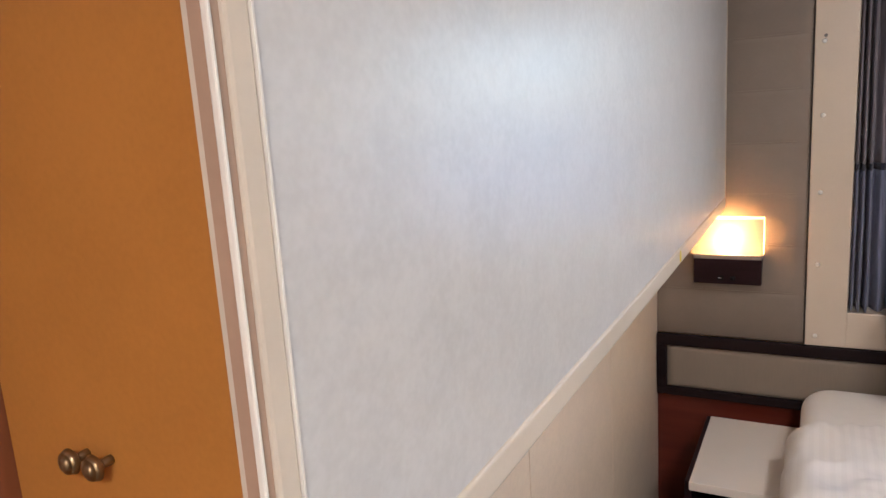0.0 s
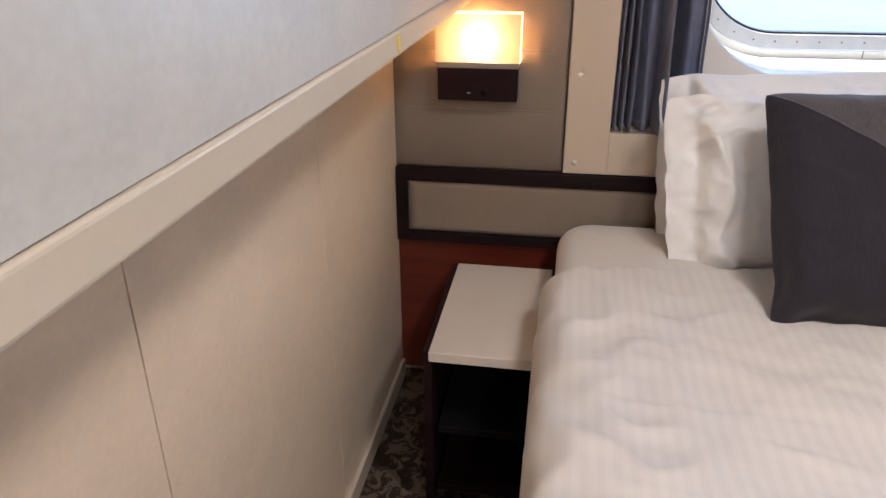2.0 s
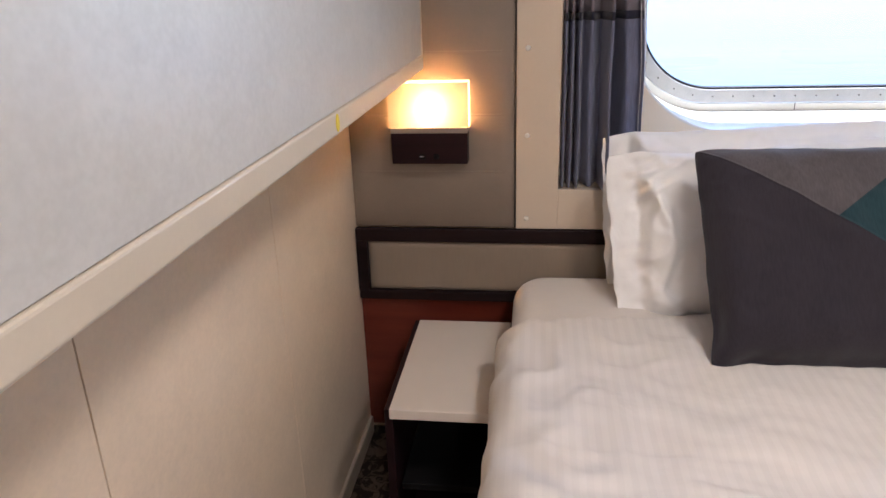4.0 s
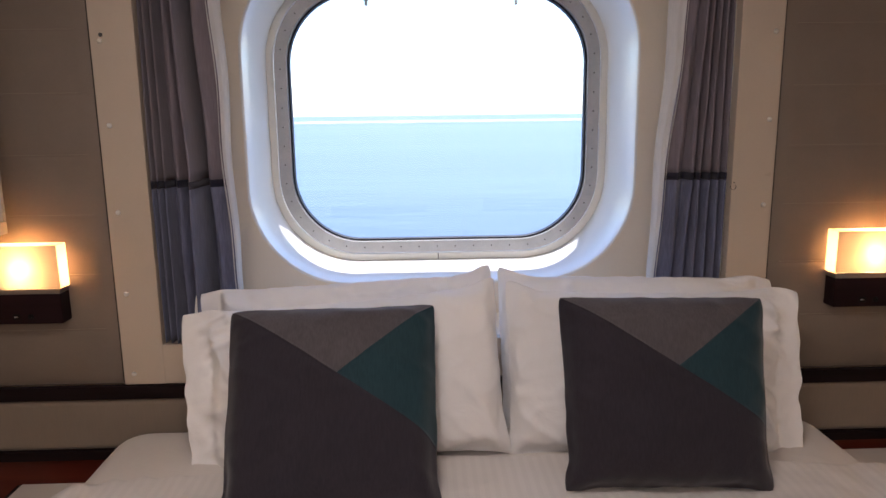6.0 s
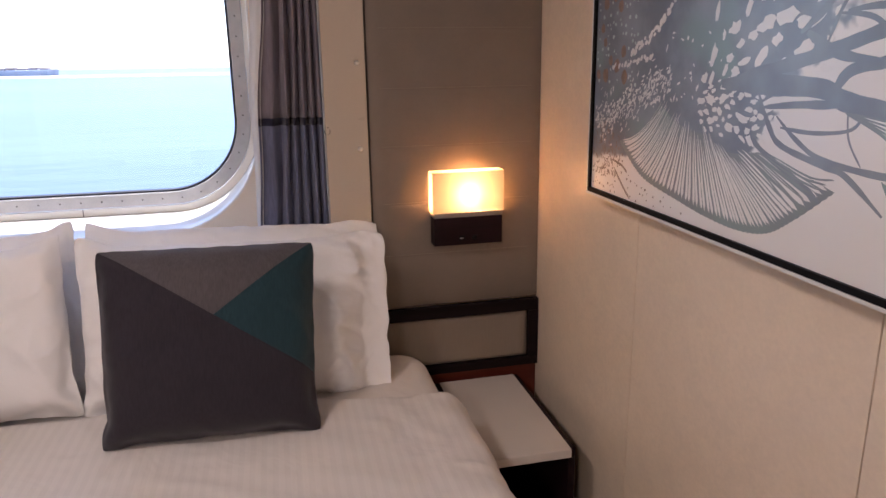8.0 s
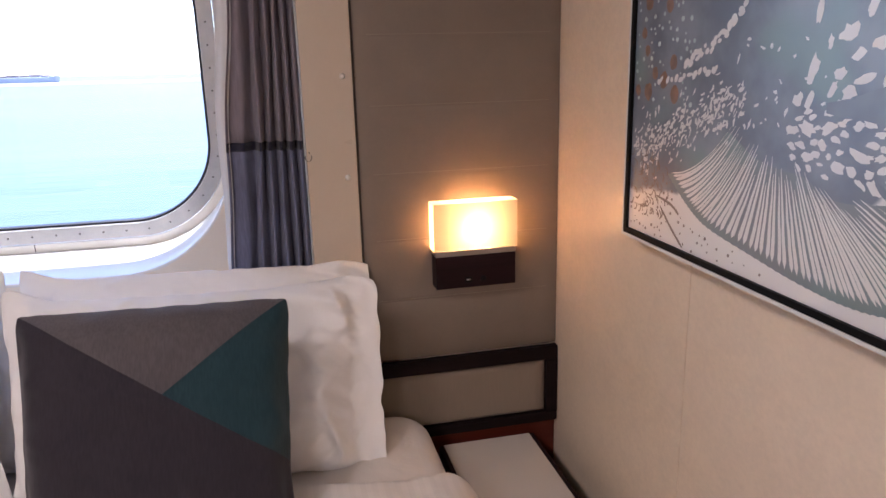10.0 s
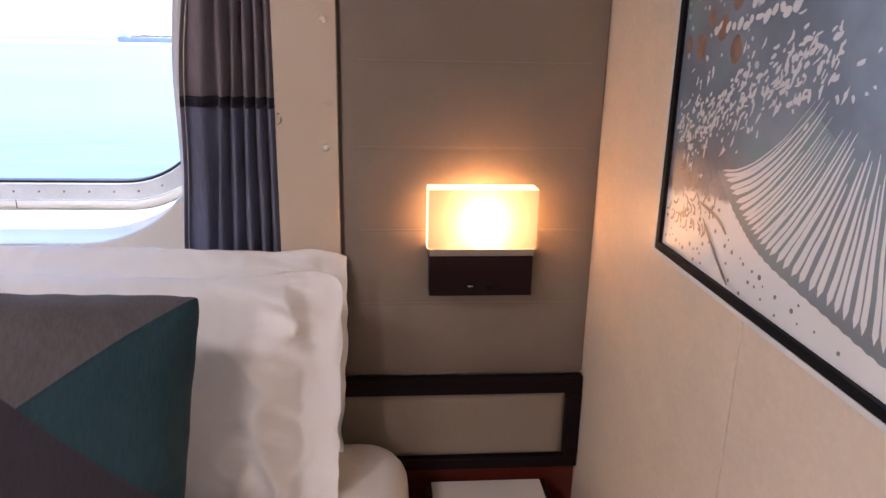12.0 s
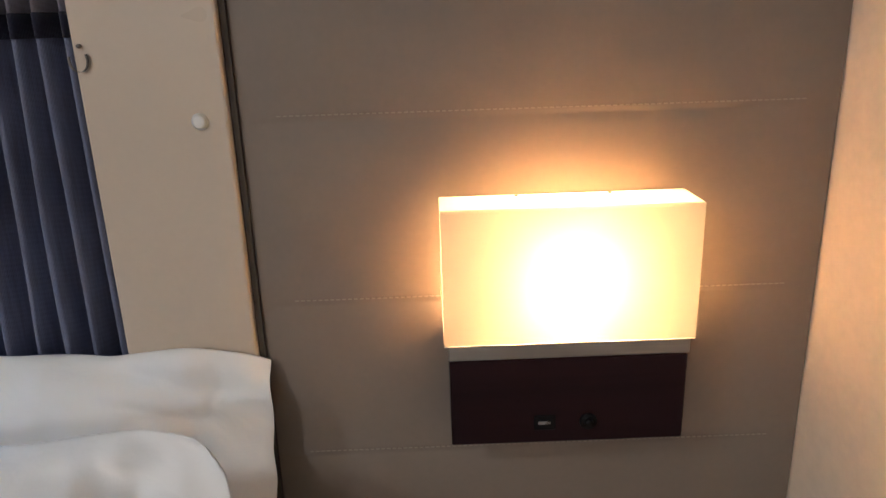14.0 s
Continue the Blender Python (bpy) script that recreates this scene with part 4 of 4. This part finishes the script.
def picture():
    px, y0, y1, z0, z1 = 2.048, 0.69, 2.095, 1.053, 1.953
    p = thing("framed_picture", "large framed abstract ink painting, slate fan and dots on white", "picture", (X1, (y0 + y1) / 2, z0))
    inv = Matrix.Translation((-X1, -(y0 + y1) / 2, -z0))

    def q(*args, **kw):
        ob = part(*args, **kw)
        ob.matrix_parent_inverse = inv
        return ob
    t = 0.014
    for nm, b in (("bottom_rail", box(px, X1 - 0.001, y0, y1, z0 - 0.001, z0 + 0.004)), ("top_rail", box(px, X1 - 0.001, y0, y1, z1 - 0.004, z1))):
        q(nm, b, M_SILVER, p, "thin silver outer edge")
    for ya in (y0, y1 - 0.004):
        q("side_rail", box(px, X1 - 0.001, ya, ya + 0.004, z0 + 0.0042, z1 - 0.0042), M_SILVER, p)
    for nm, b in (("inner_rail", box(px + 0.001, px + 0.03, y0 + 0.0042, y1 - 0.0042, z0 + 0.0042, z0 + t)), ("inner_rail", box(px + 0.001, px + 0.03, y0 + 0.0042, y1 - 0.0042, z1 - t, z1 - 0.0042)), ("inner_rail", box(px + 0.001, px + 0.03, y0 + 0.0042, y0 + t, z0 + t, z1 - t)), ("inner_rail", box(px + 0.001, px + 0.03, y1 - t, y1 - 0.0042, z0 + t, z1 - t))):
        q(nm, b, M_BLACK, p, "black inner frame")
    bm = bmesh.new()
    uvl = bm.loops.layers.uv.new("UVMap")
    co = [(y1 - t, z0 + t), (y0 + t, z0 + t), (y0 + t, z1 - t), (y1 - t, z1 - t)]
    f = bm.faces.new([bm.verts.new((px + 0.006, y, z)) for y, z in co])
    for lp in f.loops:
        lp[uvl].uv = (2.095 - lp.vert.co.y, lp.vert.co.z - 1.055)
    q("canvas", bm, M_ART, p, "abstract ink painting on canvas")
    for nm, layer, lift, material in painting():
        ob = q(nm, layer, material, p)
        tagged(ob, kind="stuff")
        for vert in ob.data.vertices:
            vert.co = (px + 0.006 - 0.35 * lift - vert.co.z, 2.095 - vert.co.x, 1.055 + vert.co.y)
    return p


picture()


# ---- nightstands ----
def nightstand(x0, x1, y0, y1, label):
    cx, cy = (x0 + x1) / 2, (y0 + y1) / 2
    n = thing("nightstand", label, "nightstand", (cx, cy, 0.0), "bedside nightstands")
    hx, hy = (x1 - x0) / 2, (y1 - y0) / 2
    part("top", box(-hx - 0.003, hx + 0.003, -hy, hy, 0.404, 0.428, 0.0015, 1), M_TOP, n, "white laminate top")
    for sx in (-1, 1):
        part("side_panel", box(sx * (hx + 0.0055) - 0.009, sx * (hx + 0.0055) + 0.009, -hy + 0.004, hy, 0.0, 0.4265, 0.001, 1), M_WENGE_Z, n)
    part("back_panel", box(-hx + 0.012, hx - 0.012, hy - 0.012, hy - 0.001, 0.0, 0.403), M_BLACK, n)
    part("shelf", box(-hx + 0.012, hx - 0.012, -hy + 0.020, hy - 0.013, 0.205, 0.222, 0.001, 1), M_BLACK, n)
    part("bottom_board", box(-hx + 0.012, hx - 0.012, -hy + 0.014, hy - 0.013, 0.045, 0.062, 0.001, 1), M_WENGE_Z, n)
    return n


nightstand(-0.349, -0.110, 2.008, 2.440, "black open nightstand with white top, pulled forward beside the bed")
nightstand(1.800, 2.022, 2.070, 2.510, "black open nightstand with white top, against the headboard")


# ---- bed ----
BX0, BX1, BY0, BY1 = -0.100, 1.745, 0.82, 2.495


def bed():
    b = thing("bed", "double bed made up with a white fitted sheet", "bed", ((BX0 + BX1) / 2, (BY0 + BY1) / 2, 0.0))
    inv = Matrix.Translation((-(BX0 + BX1) / 2, -(BY0 + BY1) / 2, 0))
    ob = part("base", box(BX0 + 0.05, BX1 - 0.05, BY0 + 0.05, BY1 - 0.002, 0.10, 0.30, 0.01, 2), M_BASE, b)
    ob.matrix_parent_inverse = inv
    for x in (BX0 + 0.12, BX1 - 0.12):
        for y in (BY0 + 0.12, BY1 - 0.12):
            bm = bmesh.new()
            cyl(bm, (x, y, 0.0), 0.022, 0.028, 0.10, (0, 0, 1), 16)
            part("leg", bm, M_BLACK, b).matrix_parent_inverse = inv
    bm = box(BX0, BX1, BY0, BY1, 0.30, 0.555)
    bmesh.ops.bevel(bm, geom=[e for e in bm.edges if abs(e.verts[0].co.z - e.verts[1].co.z) > 0.1], offset=0.09, segments=8, profile=0.5, affect="EDGES")
    bmesh.ops.bevel(bm, geom=[e for e in bm.edges if e.verts[0].co.z > 0.5 and e.verts[1].co.z > 0.5], offset=0.055, segments=6, profile=0.5, affect="EDGES")
    ob = part("mattress", bm, M_FITTED, b, "white fitted sheet over the mattress", True)
    ob.matrix_parent_inverse = inv


bed()


def duvet():
    yh, yf, zt = 2.150, 0.80, 0.578
    x0, x1, r, drop = BX0 - 0.022, BX1 + 0.030, 0.065, 0.30
    w = x1 - x0
    arc = math.pi / 2 * r
    total = 2 * drop + 2 * arc + (w - 2 * r)

    def section(s):
        """x, z along the cross-section, and 1 on top."""
        if s < drop:
            return x0, zt - r - (drop - s), 0.0
        s -= drop
        if s < arc:
            a = s / r
            return x0 + r - r * math.cos(a), zt - r + r * math.sin(a), a / (math.pi / 2)
        s -= arc
        if s < w - 2 * r:
            return x0 + r + s, zt, 1.0
        s -= w - 2 * r
        if s < arc:
            a = s / r
            return x1 - r + r * math.sin(a), zt - r + r * math.cos(a), 1 - a / (math.pi / 2)
        s -= arc
        return x1, zt - r - s, 0.0

    def at(u, v):
        x, z, top = section(u * total)
        edge = yh + 0.105 * math.sin(math.pi * min(1, max(0, (x - x0) / w))) + 0.006 * math.sin(19 * x)
        y = edge + (yf - edge) * v ** 1.0
        d = edge - y
        lip = 0.022 * max(0.0, 1 - d / 0.022) ** 2
        nz = noise.noise(Vector((x * 2.2, y * 2.2, 3.0))) * 0.009 + noise.noise(Vector((x * 7, y * 5, 9.0))) * 0.0035
        ridge = noise.noise(Vector((x * 3.0 + y * 6.0, y * 1.2, 5.0)))
        nz += 0.034 * max(0.0, ridge) ** 2
        pucker = noise.noise(Vector((x * 9.0 - y * 4.0, y * 9.0 + x * 5.0, 2.0)))
        nz += 0.038 * max(0.0, 0.35 - abs(pucker)) * (math.exp(-((x - x0) / 0.22) ** 2) + 0.4 * math.exp(-((x1 - x) / 0.10) ** 2) + 0.25)
        if abs(y - 1.70) < 0.02 and x < 0.9:
            nz += 0.0035 * math.exp(-((y - 1.70 + 0.06 * (x + 0.1)) / 0.007) ** 2)
        fold = y - 1.60 + 0.22 * (x - 0.30) + 0.020 * noise.noise(Vector((x * 9, y * 4, 1.0)))
        if 0.0 < x < 1.0:
            nz += 0.011 * math.exp(-(fold / 0.012) ** 2) * max(0.0, 0.35 + noise.noise(Vector((x * 6, 2.0, 7.0)))) * math.sin(math.pi * x)
            nz += 0.007 * math.exp(-((fold - 0.035) / 0.010) ** 2) * max(0.0, 0.3 + noise.noise(Vector((x * 8, 5.0, 7.0)))) * math.sin(math.pi * x)
        side = 1 - top
        wave = side * (0.010 * math.sin(11 * y + 2 * math.sin(5 * y)) + 0.006 * math.sin(27 * y)) * (0.3 + 0.7 * min(1, max(0, zt - z) / 0.3))
        out = -1 if x < (x0 + x1) / 2 else 1
        return (x + out * (wave + 0.4 * nz * side) - out * lip * side, y, z + nz * top - lip * top)
    ob = part("duvet", sheet(190, 150, at), M_SHEET, None, "", True)
    tagged(ob, "white satin-striped duvet, lightly creased, spread over the bed", "duvet")
    so = ob.modifiers.new("thick", "SOLIDIFY")
    so.thickness, so.offset = 0.005, -1.0
    ring = []
    for i in range(191):
        c = Vector(at(i / 190, 0.004))
        ring.append([(c.x, c.y + 0.0028 * math.cos(k * math.pi / 3), c.z + 0.0028 * math.sin(k * math.pi / 3)) for k in range(6)])
    part("hem", strips(ring), M_FITTED, ob, "stitched hem along the duvet's head edge", True)


duvet()


def runner():
    """Ribbed knit throw across the foot half of the bed."""
    x0, x1, r, zt = BX0 - 0.034, BX1 + 0.042, 0.07, 0.590
    w = x1 - x0
    arc = math.pi / 2 * r
    total = 0.44 + 2 * arc + w - 2 * r

    def section(s):
        if s < 0.22:
            return x0, zt - r - (0.22 - s)
        s -= 0.22
        if s < arc:
            return x0 + r - r * math.cos(s / r), zt - r + r * math.sin(s / r)
        s -= arc
        if s < w - 2 * r:
            return x0 + r + s, zt
        s -= w - 2 * r
        if s < arc:
            return x1 - r + r * math.sin(s / r), zt - r + r * math.cos(s / r)
        s -= arc
        return x1, zt - r - s

    def at(u, v):
        x, z = section(u * total)
        y = 1.462 - 0.62 * v
        rib = 0.0045 * math.sin(2 * math.pi * (u * total * 55 + v * 9))
        lip = 0.014 * max(0, 1 - v / 0.02) ** 2
        if abs(z - zt) < 1e-6:
            return (x, y, z + rib - lip + 0.004)
        return (x + (-1 if x < 0.8 else 1) * (rib + 0.004), y, z + rib * 0.3 - lip * 0.3)
    ob = part("bed_runner", sheet(700, 24, at), M_RUNNER, None, "", True)
    tagged(ob, "grey-green ribbed knit bed runner over the duvet", "bed runner")
    so = ob.modifiers.new("thick", "SOLIDIFY")
    so.thickness, so.offset = 0.006, -1.0


runner()


def seams_in(P):
    """Join the front and the back sheet along their edges."""
    for cut in ((slice(None), 0), (slice(None), -1), (0, slice(None)), (-1, slice(None))):
        mid = (P[0][cut] + P[1][cut]) / 2
        P[0][cut] = mid
        P[1][cut] = mid


def filled(w, h, volume, seed, nu, nv, hem=0, gather=0.05, slack=0.0, peak=0.0, taper=0.02, wrinkle=0.0, rounds=170):
    """A sewn and filled pillow: two cloths joined along their edges, blown up against their own stretch.
    hem: the side (-1 or 1) whose open end hangs unfilled. peak: how far the closed upper corner stands up.
    Origin at the middle of its lower seam."""
    rng = np.random.default_rng(seed)
    us, vs = np.linspace(-1, 1, nu + 1), np.linspace(-1, 1, nv + 1)
    a, b = np.meshgrid(us, vs, indexing="ij")
    rest = np.stack([a * w / 2 * (1 + taper * (1 - b ** 2)), np.zeros_like(a), b * h / 2 * (1 + taper * (1 - a ** 2))], -1)
    if not hem:
        rest *= (1 - 0.03 * np.abs(a * b) ** 6)[..., None]
    P = np.stack([rest, rest])
    bow = 0.02 * (1 - a ** 2) * (1 - b ** 2)
    off = Vector(rng.uniform(0, 50, 3))
    for k in (0, 1):
        rough = np.array([[noise.noise(Vector((x * 3.2, z * 2.6, k * 9.0)) + off) + 0.6 * noise.noise(Vector((x * 9, z * 7, k * 5.0)) + off) for z in vs] for x in us])
        P[k, :, :, 1] = (2 * k - 1) * bow + 0.010 * rough * (1 - np.maximum(np.abs(a), np.abs(b)) ** 8)
    mask = np.ones_like(a) if not hem else np.clip((0.96 - a * hem) / 0.13, 0, 1)
    ways = []
    for di, dj in ((1, 0), (0, 1), (1, 1), (1, -1)):
        for par in (0, 1):
            i = np.arange(par if di else 0, nu + 1 - di, 2 if di else 1)
            j = np.arange(0 if di else par, nv + 1 - abs(dj), 1 if di else 2)
            if dj < 0:
                j = j + 1
            i, j = np.meshgrid(i, j, indexing="ij")
            i2, j2 = i + di, j + dj
            length = np.linalg.norm(rest[i2, j2] - rest[i, j], axis=-1)
            edge = ((i == i2) & ((i == 0) | (i == nu))) | ((j == j2) & ((j == 0) | (j == nv)))
            loose = np.array([[noise.noise(Vector((p * 0.21, q * 0.21, di + 2 * dj)) + off) for q in j[0]] for p in i[:, 0]])
            length = length * np.where(edge, 1 - gather, 1 + slack * (1 + 1.6 * loose))
            ways.append((i, j, i2, j2, length, 0.5 if di and dj else 1.0))
    last, push = P.copy(), 0.0011
    for turn in range(rounds):
        step = (P - last) * 0.82
        last = P.copy()
        du, dv = np.gradient(P, axis=1), np.gradient(P, axis=2)
        nrm = np.cross(du, dv)
        area = np.linalg.norm(nrm, axis=-1, keepdims=True) + 1e-9
        nrm = nrm / area
        nrm[1] *= -1.0
        full = np.sum((P[1, :, :, 1] - P[0, :, :, 1]) * w * h / (nu * nv))
        force = np.clip((volume - full) / volume * 5.0, -0.6, 1.0)
        deep = 1.0 - 0.35 * P[..., 2:3] / (h / 2)
        out = np.where(nrm[0, nu // 2, nv // 2, 1] < 0, 1.0, -1.0)
        P = P + step + out * nrm * push * force * mask[None, :, :, None] * deep
        for _ in range(3):
            for i, j, i2, j2, length, stiff in ways:
                d = P[:, i2, j2] - P[:, i, j]
                n = np.linalg.norm(d, axis=-1) + 1e-9
                miss = (n - length) / n
                k = np.where(miss > 0, 0.5, 0.10) * stiff
                d = d * (miss * k)[..., None]
                P[:, i, j] += d
                P[:, i2, j2] -= d
            seams_in(P)
        if hem:
            mid = P.mean(0)
            P = P + (mid - P) * 0.25 * (1 - mask)[None, :, :, None]
        soft = P.copy()
        soft[:, 1:-1, 1:-1] = (P[:, 2:, 1:-1] + P[:, :-2, 1:-1] + P[:, 1:-1, 2:] + P[:, 1:-1, :-2]) / 4
        P = P + (soft - P) * (0.015 if turn < rounds - 3 else 0.30)
    if hem:
        P[..., 1] += 0.010 * ((1 - mask) * np.array([[noise.noise(Vector((x * 2, z * 4, 70)) + off) for z in vs] for x in us]))[None]
        P[0, :, :, 1] -= 0.0015 * (1 - mask) * (1 - np.abs(b) ** 20)
        P[1, :, :, 1] += 0.0015 * (1 - mask) * (1 - np.abs(b) ** 20)
    # creases: sharp ridges between soft hollows, drawn in from the seams and thickest where the filling ends
    for k in (0, 1):
        for i in range(1, nu):
            for j in range(1, nv):
                x, _, z = P[k, i, j]
                c = Vector((x, z, 3.0 * k)) + off
                soft = min(1.0, 8 * (1 - max(abs(us[i]), abs(vs[j])))) * mask[i, j]
                pull = 0.45 + 0.9 * max(0.0, max(abs(us[i]) ** 3, abs(vs[j]) ** 4) - 0.15)
                gathers = 1.5 * math.exp(-((us[i] * hem - 0.72) / 0.17) ** 2) if hem else 0.0
                r1 = max(0.0, 1 - 4.5 * abs(noise.noise(Vector((c.x * 6 + c.y * 7, c.y * 4 - c.x * 3, c.z)))))
                r2 = max(0.0, 1 - 4.0 * abs(noise.noise(Vector((c.x * 15 - c.y * 6, c.y * 17 + c.x * 4, c.z + 5)))))
                low = noise.noise(Vector((c.x * 5, c.y * 5, c.z + 9)))
                if hem:
                    wave = math.sin(z * 190 + 60 * x * hem + 7 * noise.noise(Vector((x * 5, z * 7, 2.0 + k)) + off))
                    low += 2.2 * (wave - 0.5 * abs(wave)) * math.exp(-((us[i] * hem - 0.76) / 0.13) ** 2) * max(0.0, 0.3 + noise.noise(Vector((x * 9, z * 9, 4.0)) + off) * 2)
                P[k, i, j, 1] += (2 * k - 1) * wrinkle * soft * (pull * (r1 ** 1.5 + 0.5 * r2 - 0.40) + gathers * (r1 ** 1.5 + 0.5 * r2 - 0.20) + 0.5 * low)
    for i, j in [(i, j) for i in range(nu + 1) for j in range(nv + 1) if i in (0, nu) or j in (0, nv)]:
        x, _, z = P[0, i, j]
        c = Vector((x * 26, z * 26, 40.0)) + off
        P[:, i, j] += np.array((0.45 * noise.noise(c), 0.8 * noise.noise(c * 0.5), 0.45 * noise.noise(c + Vector((9, 0, 0))))) * wrinkle
    mid = P[..., 1].mean(0)
    half = np.maximum((P[1, :, :, 1] - P[0, :, :, 1]) / 2, 0.003 * np.clip(12 * (1 - np.maximum(np.abs(a), np.abs(b))), 0, 1))
    P[0, :, :, 1], P[1, :, :, 1] = mid - half, mid + half
    if peak:
        ear = np.exp(-(((1 + a * hem) * w / 2) ** 2 + ((1 - b) * h / 2) ** 2) / 0.055 ** 2)
        P[..., 2] += peak * ear
    P[..., 2] += h / 2
    bm = bmesh.new()
    uvl = bm.loops.layers.uv.new("UVMap")
    for k in (0, 1):
        grid = [[bm.verts.new(P[k, i, j]) for j in range(nv + 1)] for i in range(nu + 1)]
        for i in range(nu):
            for j in range(nv):
                f = bm.faces.new((grid[i][j], grid[i + 1][j], grid[i + 1][j + 1], grid[i][j + 1]))
                for lp, (p, q) in zip(f.loops, ((i, j), (i + 1, j), (i + 1, j + 1), (i, j + 1))):
                    lp[uvl].uv = (p / nu, q / nv)
    bmesh.ops.remove_doubles(bm, verts=bm.verts, dist=0.0002)
    return bm


# x, y, z, lean, roll, turn, width, height, fill in litres, seed
PILLOWS = [
    (0.520, 2.415, 0.527, -13, -3.0, 1.0, 0.775, 0.425, 21.0, 11, "white cotton pillow propped behind another, on the berth side"),
    (1.254, 2.425, 0.527, -14, 1.5, -1.0, 0.742, 0.425, 21.0, 12, "white cotton pillow propped behind another, on the picture side"),
    (0.530, 2.268, 0.530, -18, -4.5, 1.0, 0.778, 0.420, 27.0, 13, "plump white cotton pillow leaning behind the cushion, berth side"),
    (1.258, 2.280, 0.530, -17, 1.0, -1.5, 0.738, 0.425, 27.0, 14, "plump white cotton pillow leaning behind the cushion, picture side"),
]
for x, y, z, rx, ry, rz, w, h, litres, seed, label in PILLOWS:
    ob = part("pillow", filled(w, h, litres / 1000, seed, 96, 54, -1 if x < 0.9 else 1, 0.06, 0.035, 0.020, 0.02, 0.013), M_PILLOW, None, "", True)
    ob.modifiers.new("smooth", "SUBSURF").render_levels = 1
    ob.matrix_world = pose(x, y, z, rx, ry, rz)
    tagged(ob, label, "pillow", "bed pillows")
CUSHIONS = [
    (0.512, 1.975, 0.566, -35.5, -0.5, 1.5, 0.474, 0.474, 19.0, 21, "square patchwork cushion in charcoal, grey and teal, leaning well back"),
    (1.212, 2.052, 0.566, -20.5, 0.8, -1.5, 0.470, 0.438, 17.5, 22, "square patchwork cushion in charcoal, grey and teal, nearly upright"),
]
for x, y, z, rx, ry, rz, w, h, litres, seed, label in CUSHIONS:
    ob = part("cushion", filled(w, h, litres / 1000, seed, 56, 56, 0, 0.02, 0.012, 0.0, 0.030, 0.0065), M_CUSHION, None, "", True)
    ob.modifiers.new("smooth", "SUBSURF").render_levels = 1
    ob.matrix_world = pose(x, y, z, rx, ry, rz)
    tagged(ob, label, "cushion", "patchwork cushions")

# ---- outside: sea, sandbar, ship ----
SEA = -13.0
bm = bmesh.new()
bmesh.ops.create_grid(bm, x_segments=1, y_segments=1, size=4900, matrix=Matrix.Translation((0, 4904, SEA)))
structure(part("water", bm, M_SEA), "calm pale blue sea", "sea")
bm = sheet(80, 4, lambda u, v: (-2600 + 5200 * u, 1150 + 330 * v + 40 * noise.noise(Vector((u * 9, 0, 0))), SEA + 0.05 + 1.6 * math.sin(math.pi * v)))
structure(part("ground", bm, M_SAND, None, "", True), "pale sandbar far out on the sea", "sandbar")


def ship():
    s = thing("cargo_ship", "distant dark cargo ship on the sea, colours paled for haze", "ship", (-424, 1400, SEA))
    hull = bmesh.new()
    L, W, H = 62.0, 11.0, 10.0
    prof = [(-L, 0.75), (-L * 0.9, 1.0), (L * 0.75, 1.0), (L * 0.92, 0.55), (L, 0.04)]
    lo = [hull.verts.new((x * 0.97, -W * k * 0.9, 0)) for x, k in prof] + [hull.verts.new((x * 0.97, W * k * 0.9, 0)) for x, k in reversed(prof)]
    hi = [hull.verts.new((x, -W * k, H + (2 if x > L * 0.8 else 0))) for x, k in prof] + [hull.verts.new((x, W * k, H + (2 if x > L * 0.8 else 0))) for x, k in reversed(prof)]
    n = len(lo)
    for i in range(n):
        hull.faces.new((lo[i], lo[(i + 1) % n], hi[(i + 1) % n], hi[i]))
    hull.faces.new(hi)
    part("hull", hull, M_HULL_HAZED, s)
    part("deckhouse", box(-L * 0.95, -L * 0.72, -9, 9, H + 0.01, H + 15, 0.6, 1), M_SHIPWHITE, s, "pale deckhouse at the stern")
    for k in range(5):
        part("hatch", box(-L * 0.6 + k * 18, -L * 0.6 + k * 18 + 14, -8, 8, H + 0.01, H + 4 + (k % 2), 0.4, 1), M_CARGO, s)
    for k in range(2):
        bm = bmesh.new()
        cyl(bm, (-L * 0.35 + k * 36, 0, H), 0.9, 0.6, 14, (0, 0, 1), 10)
        part("crane_mast", bm, M_SHIPWHITE, s)


ship()
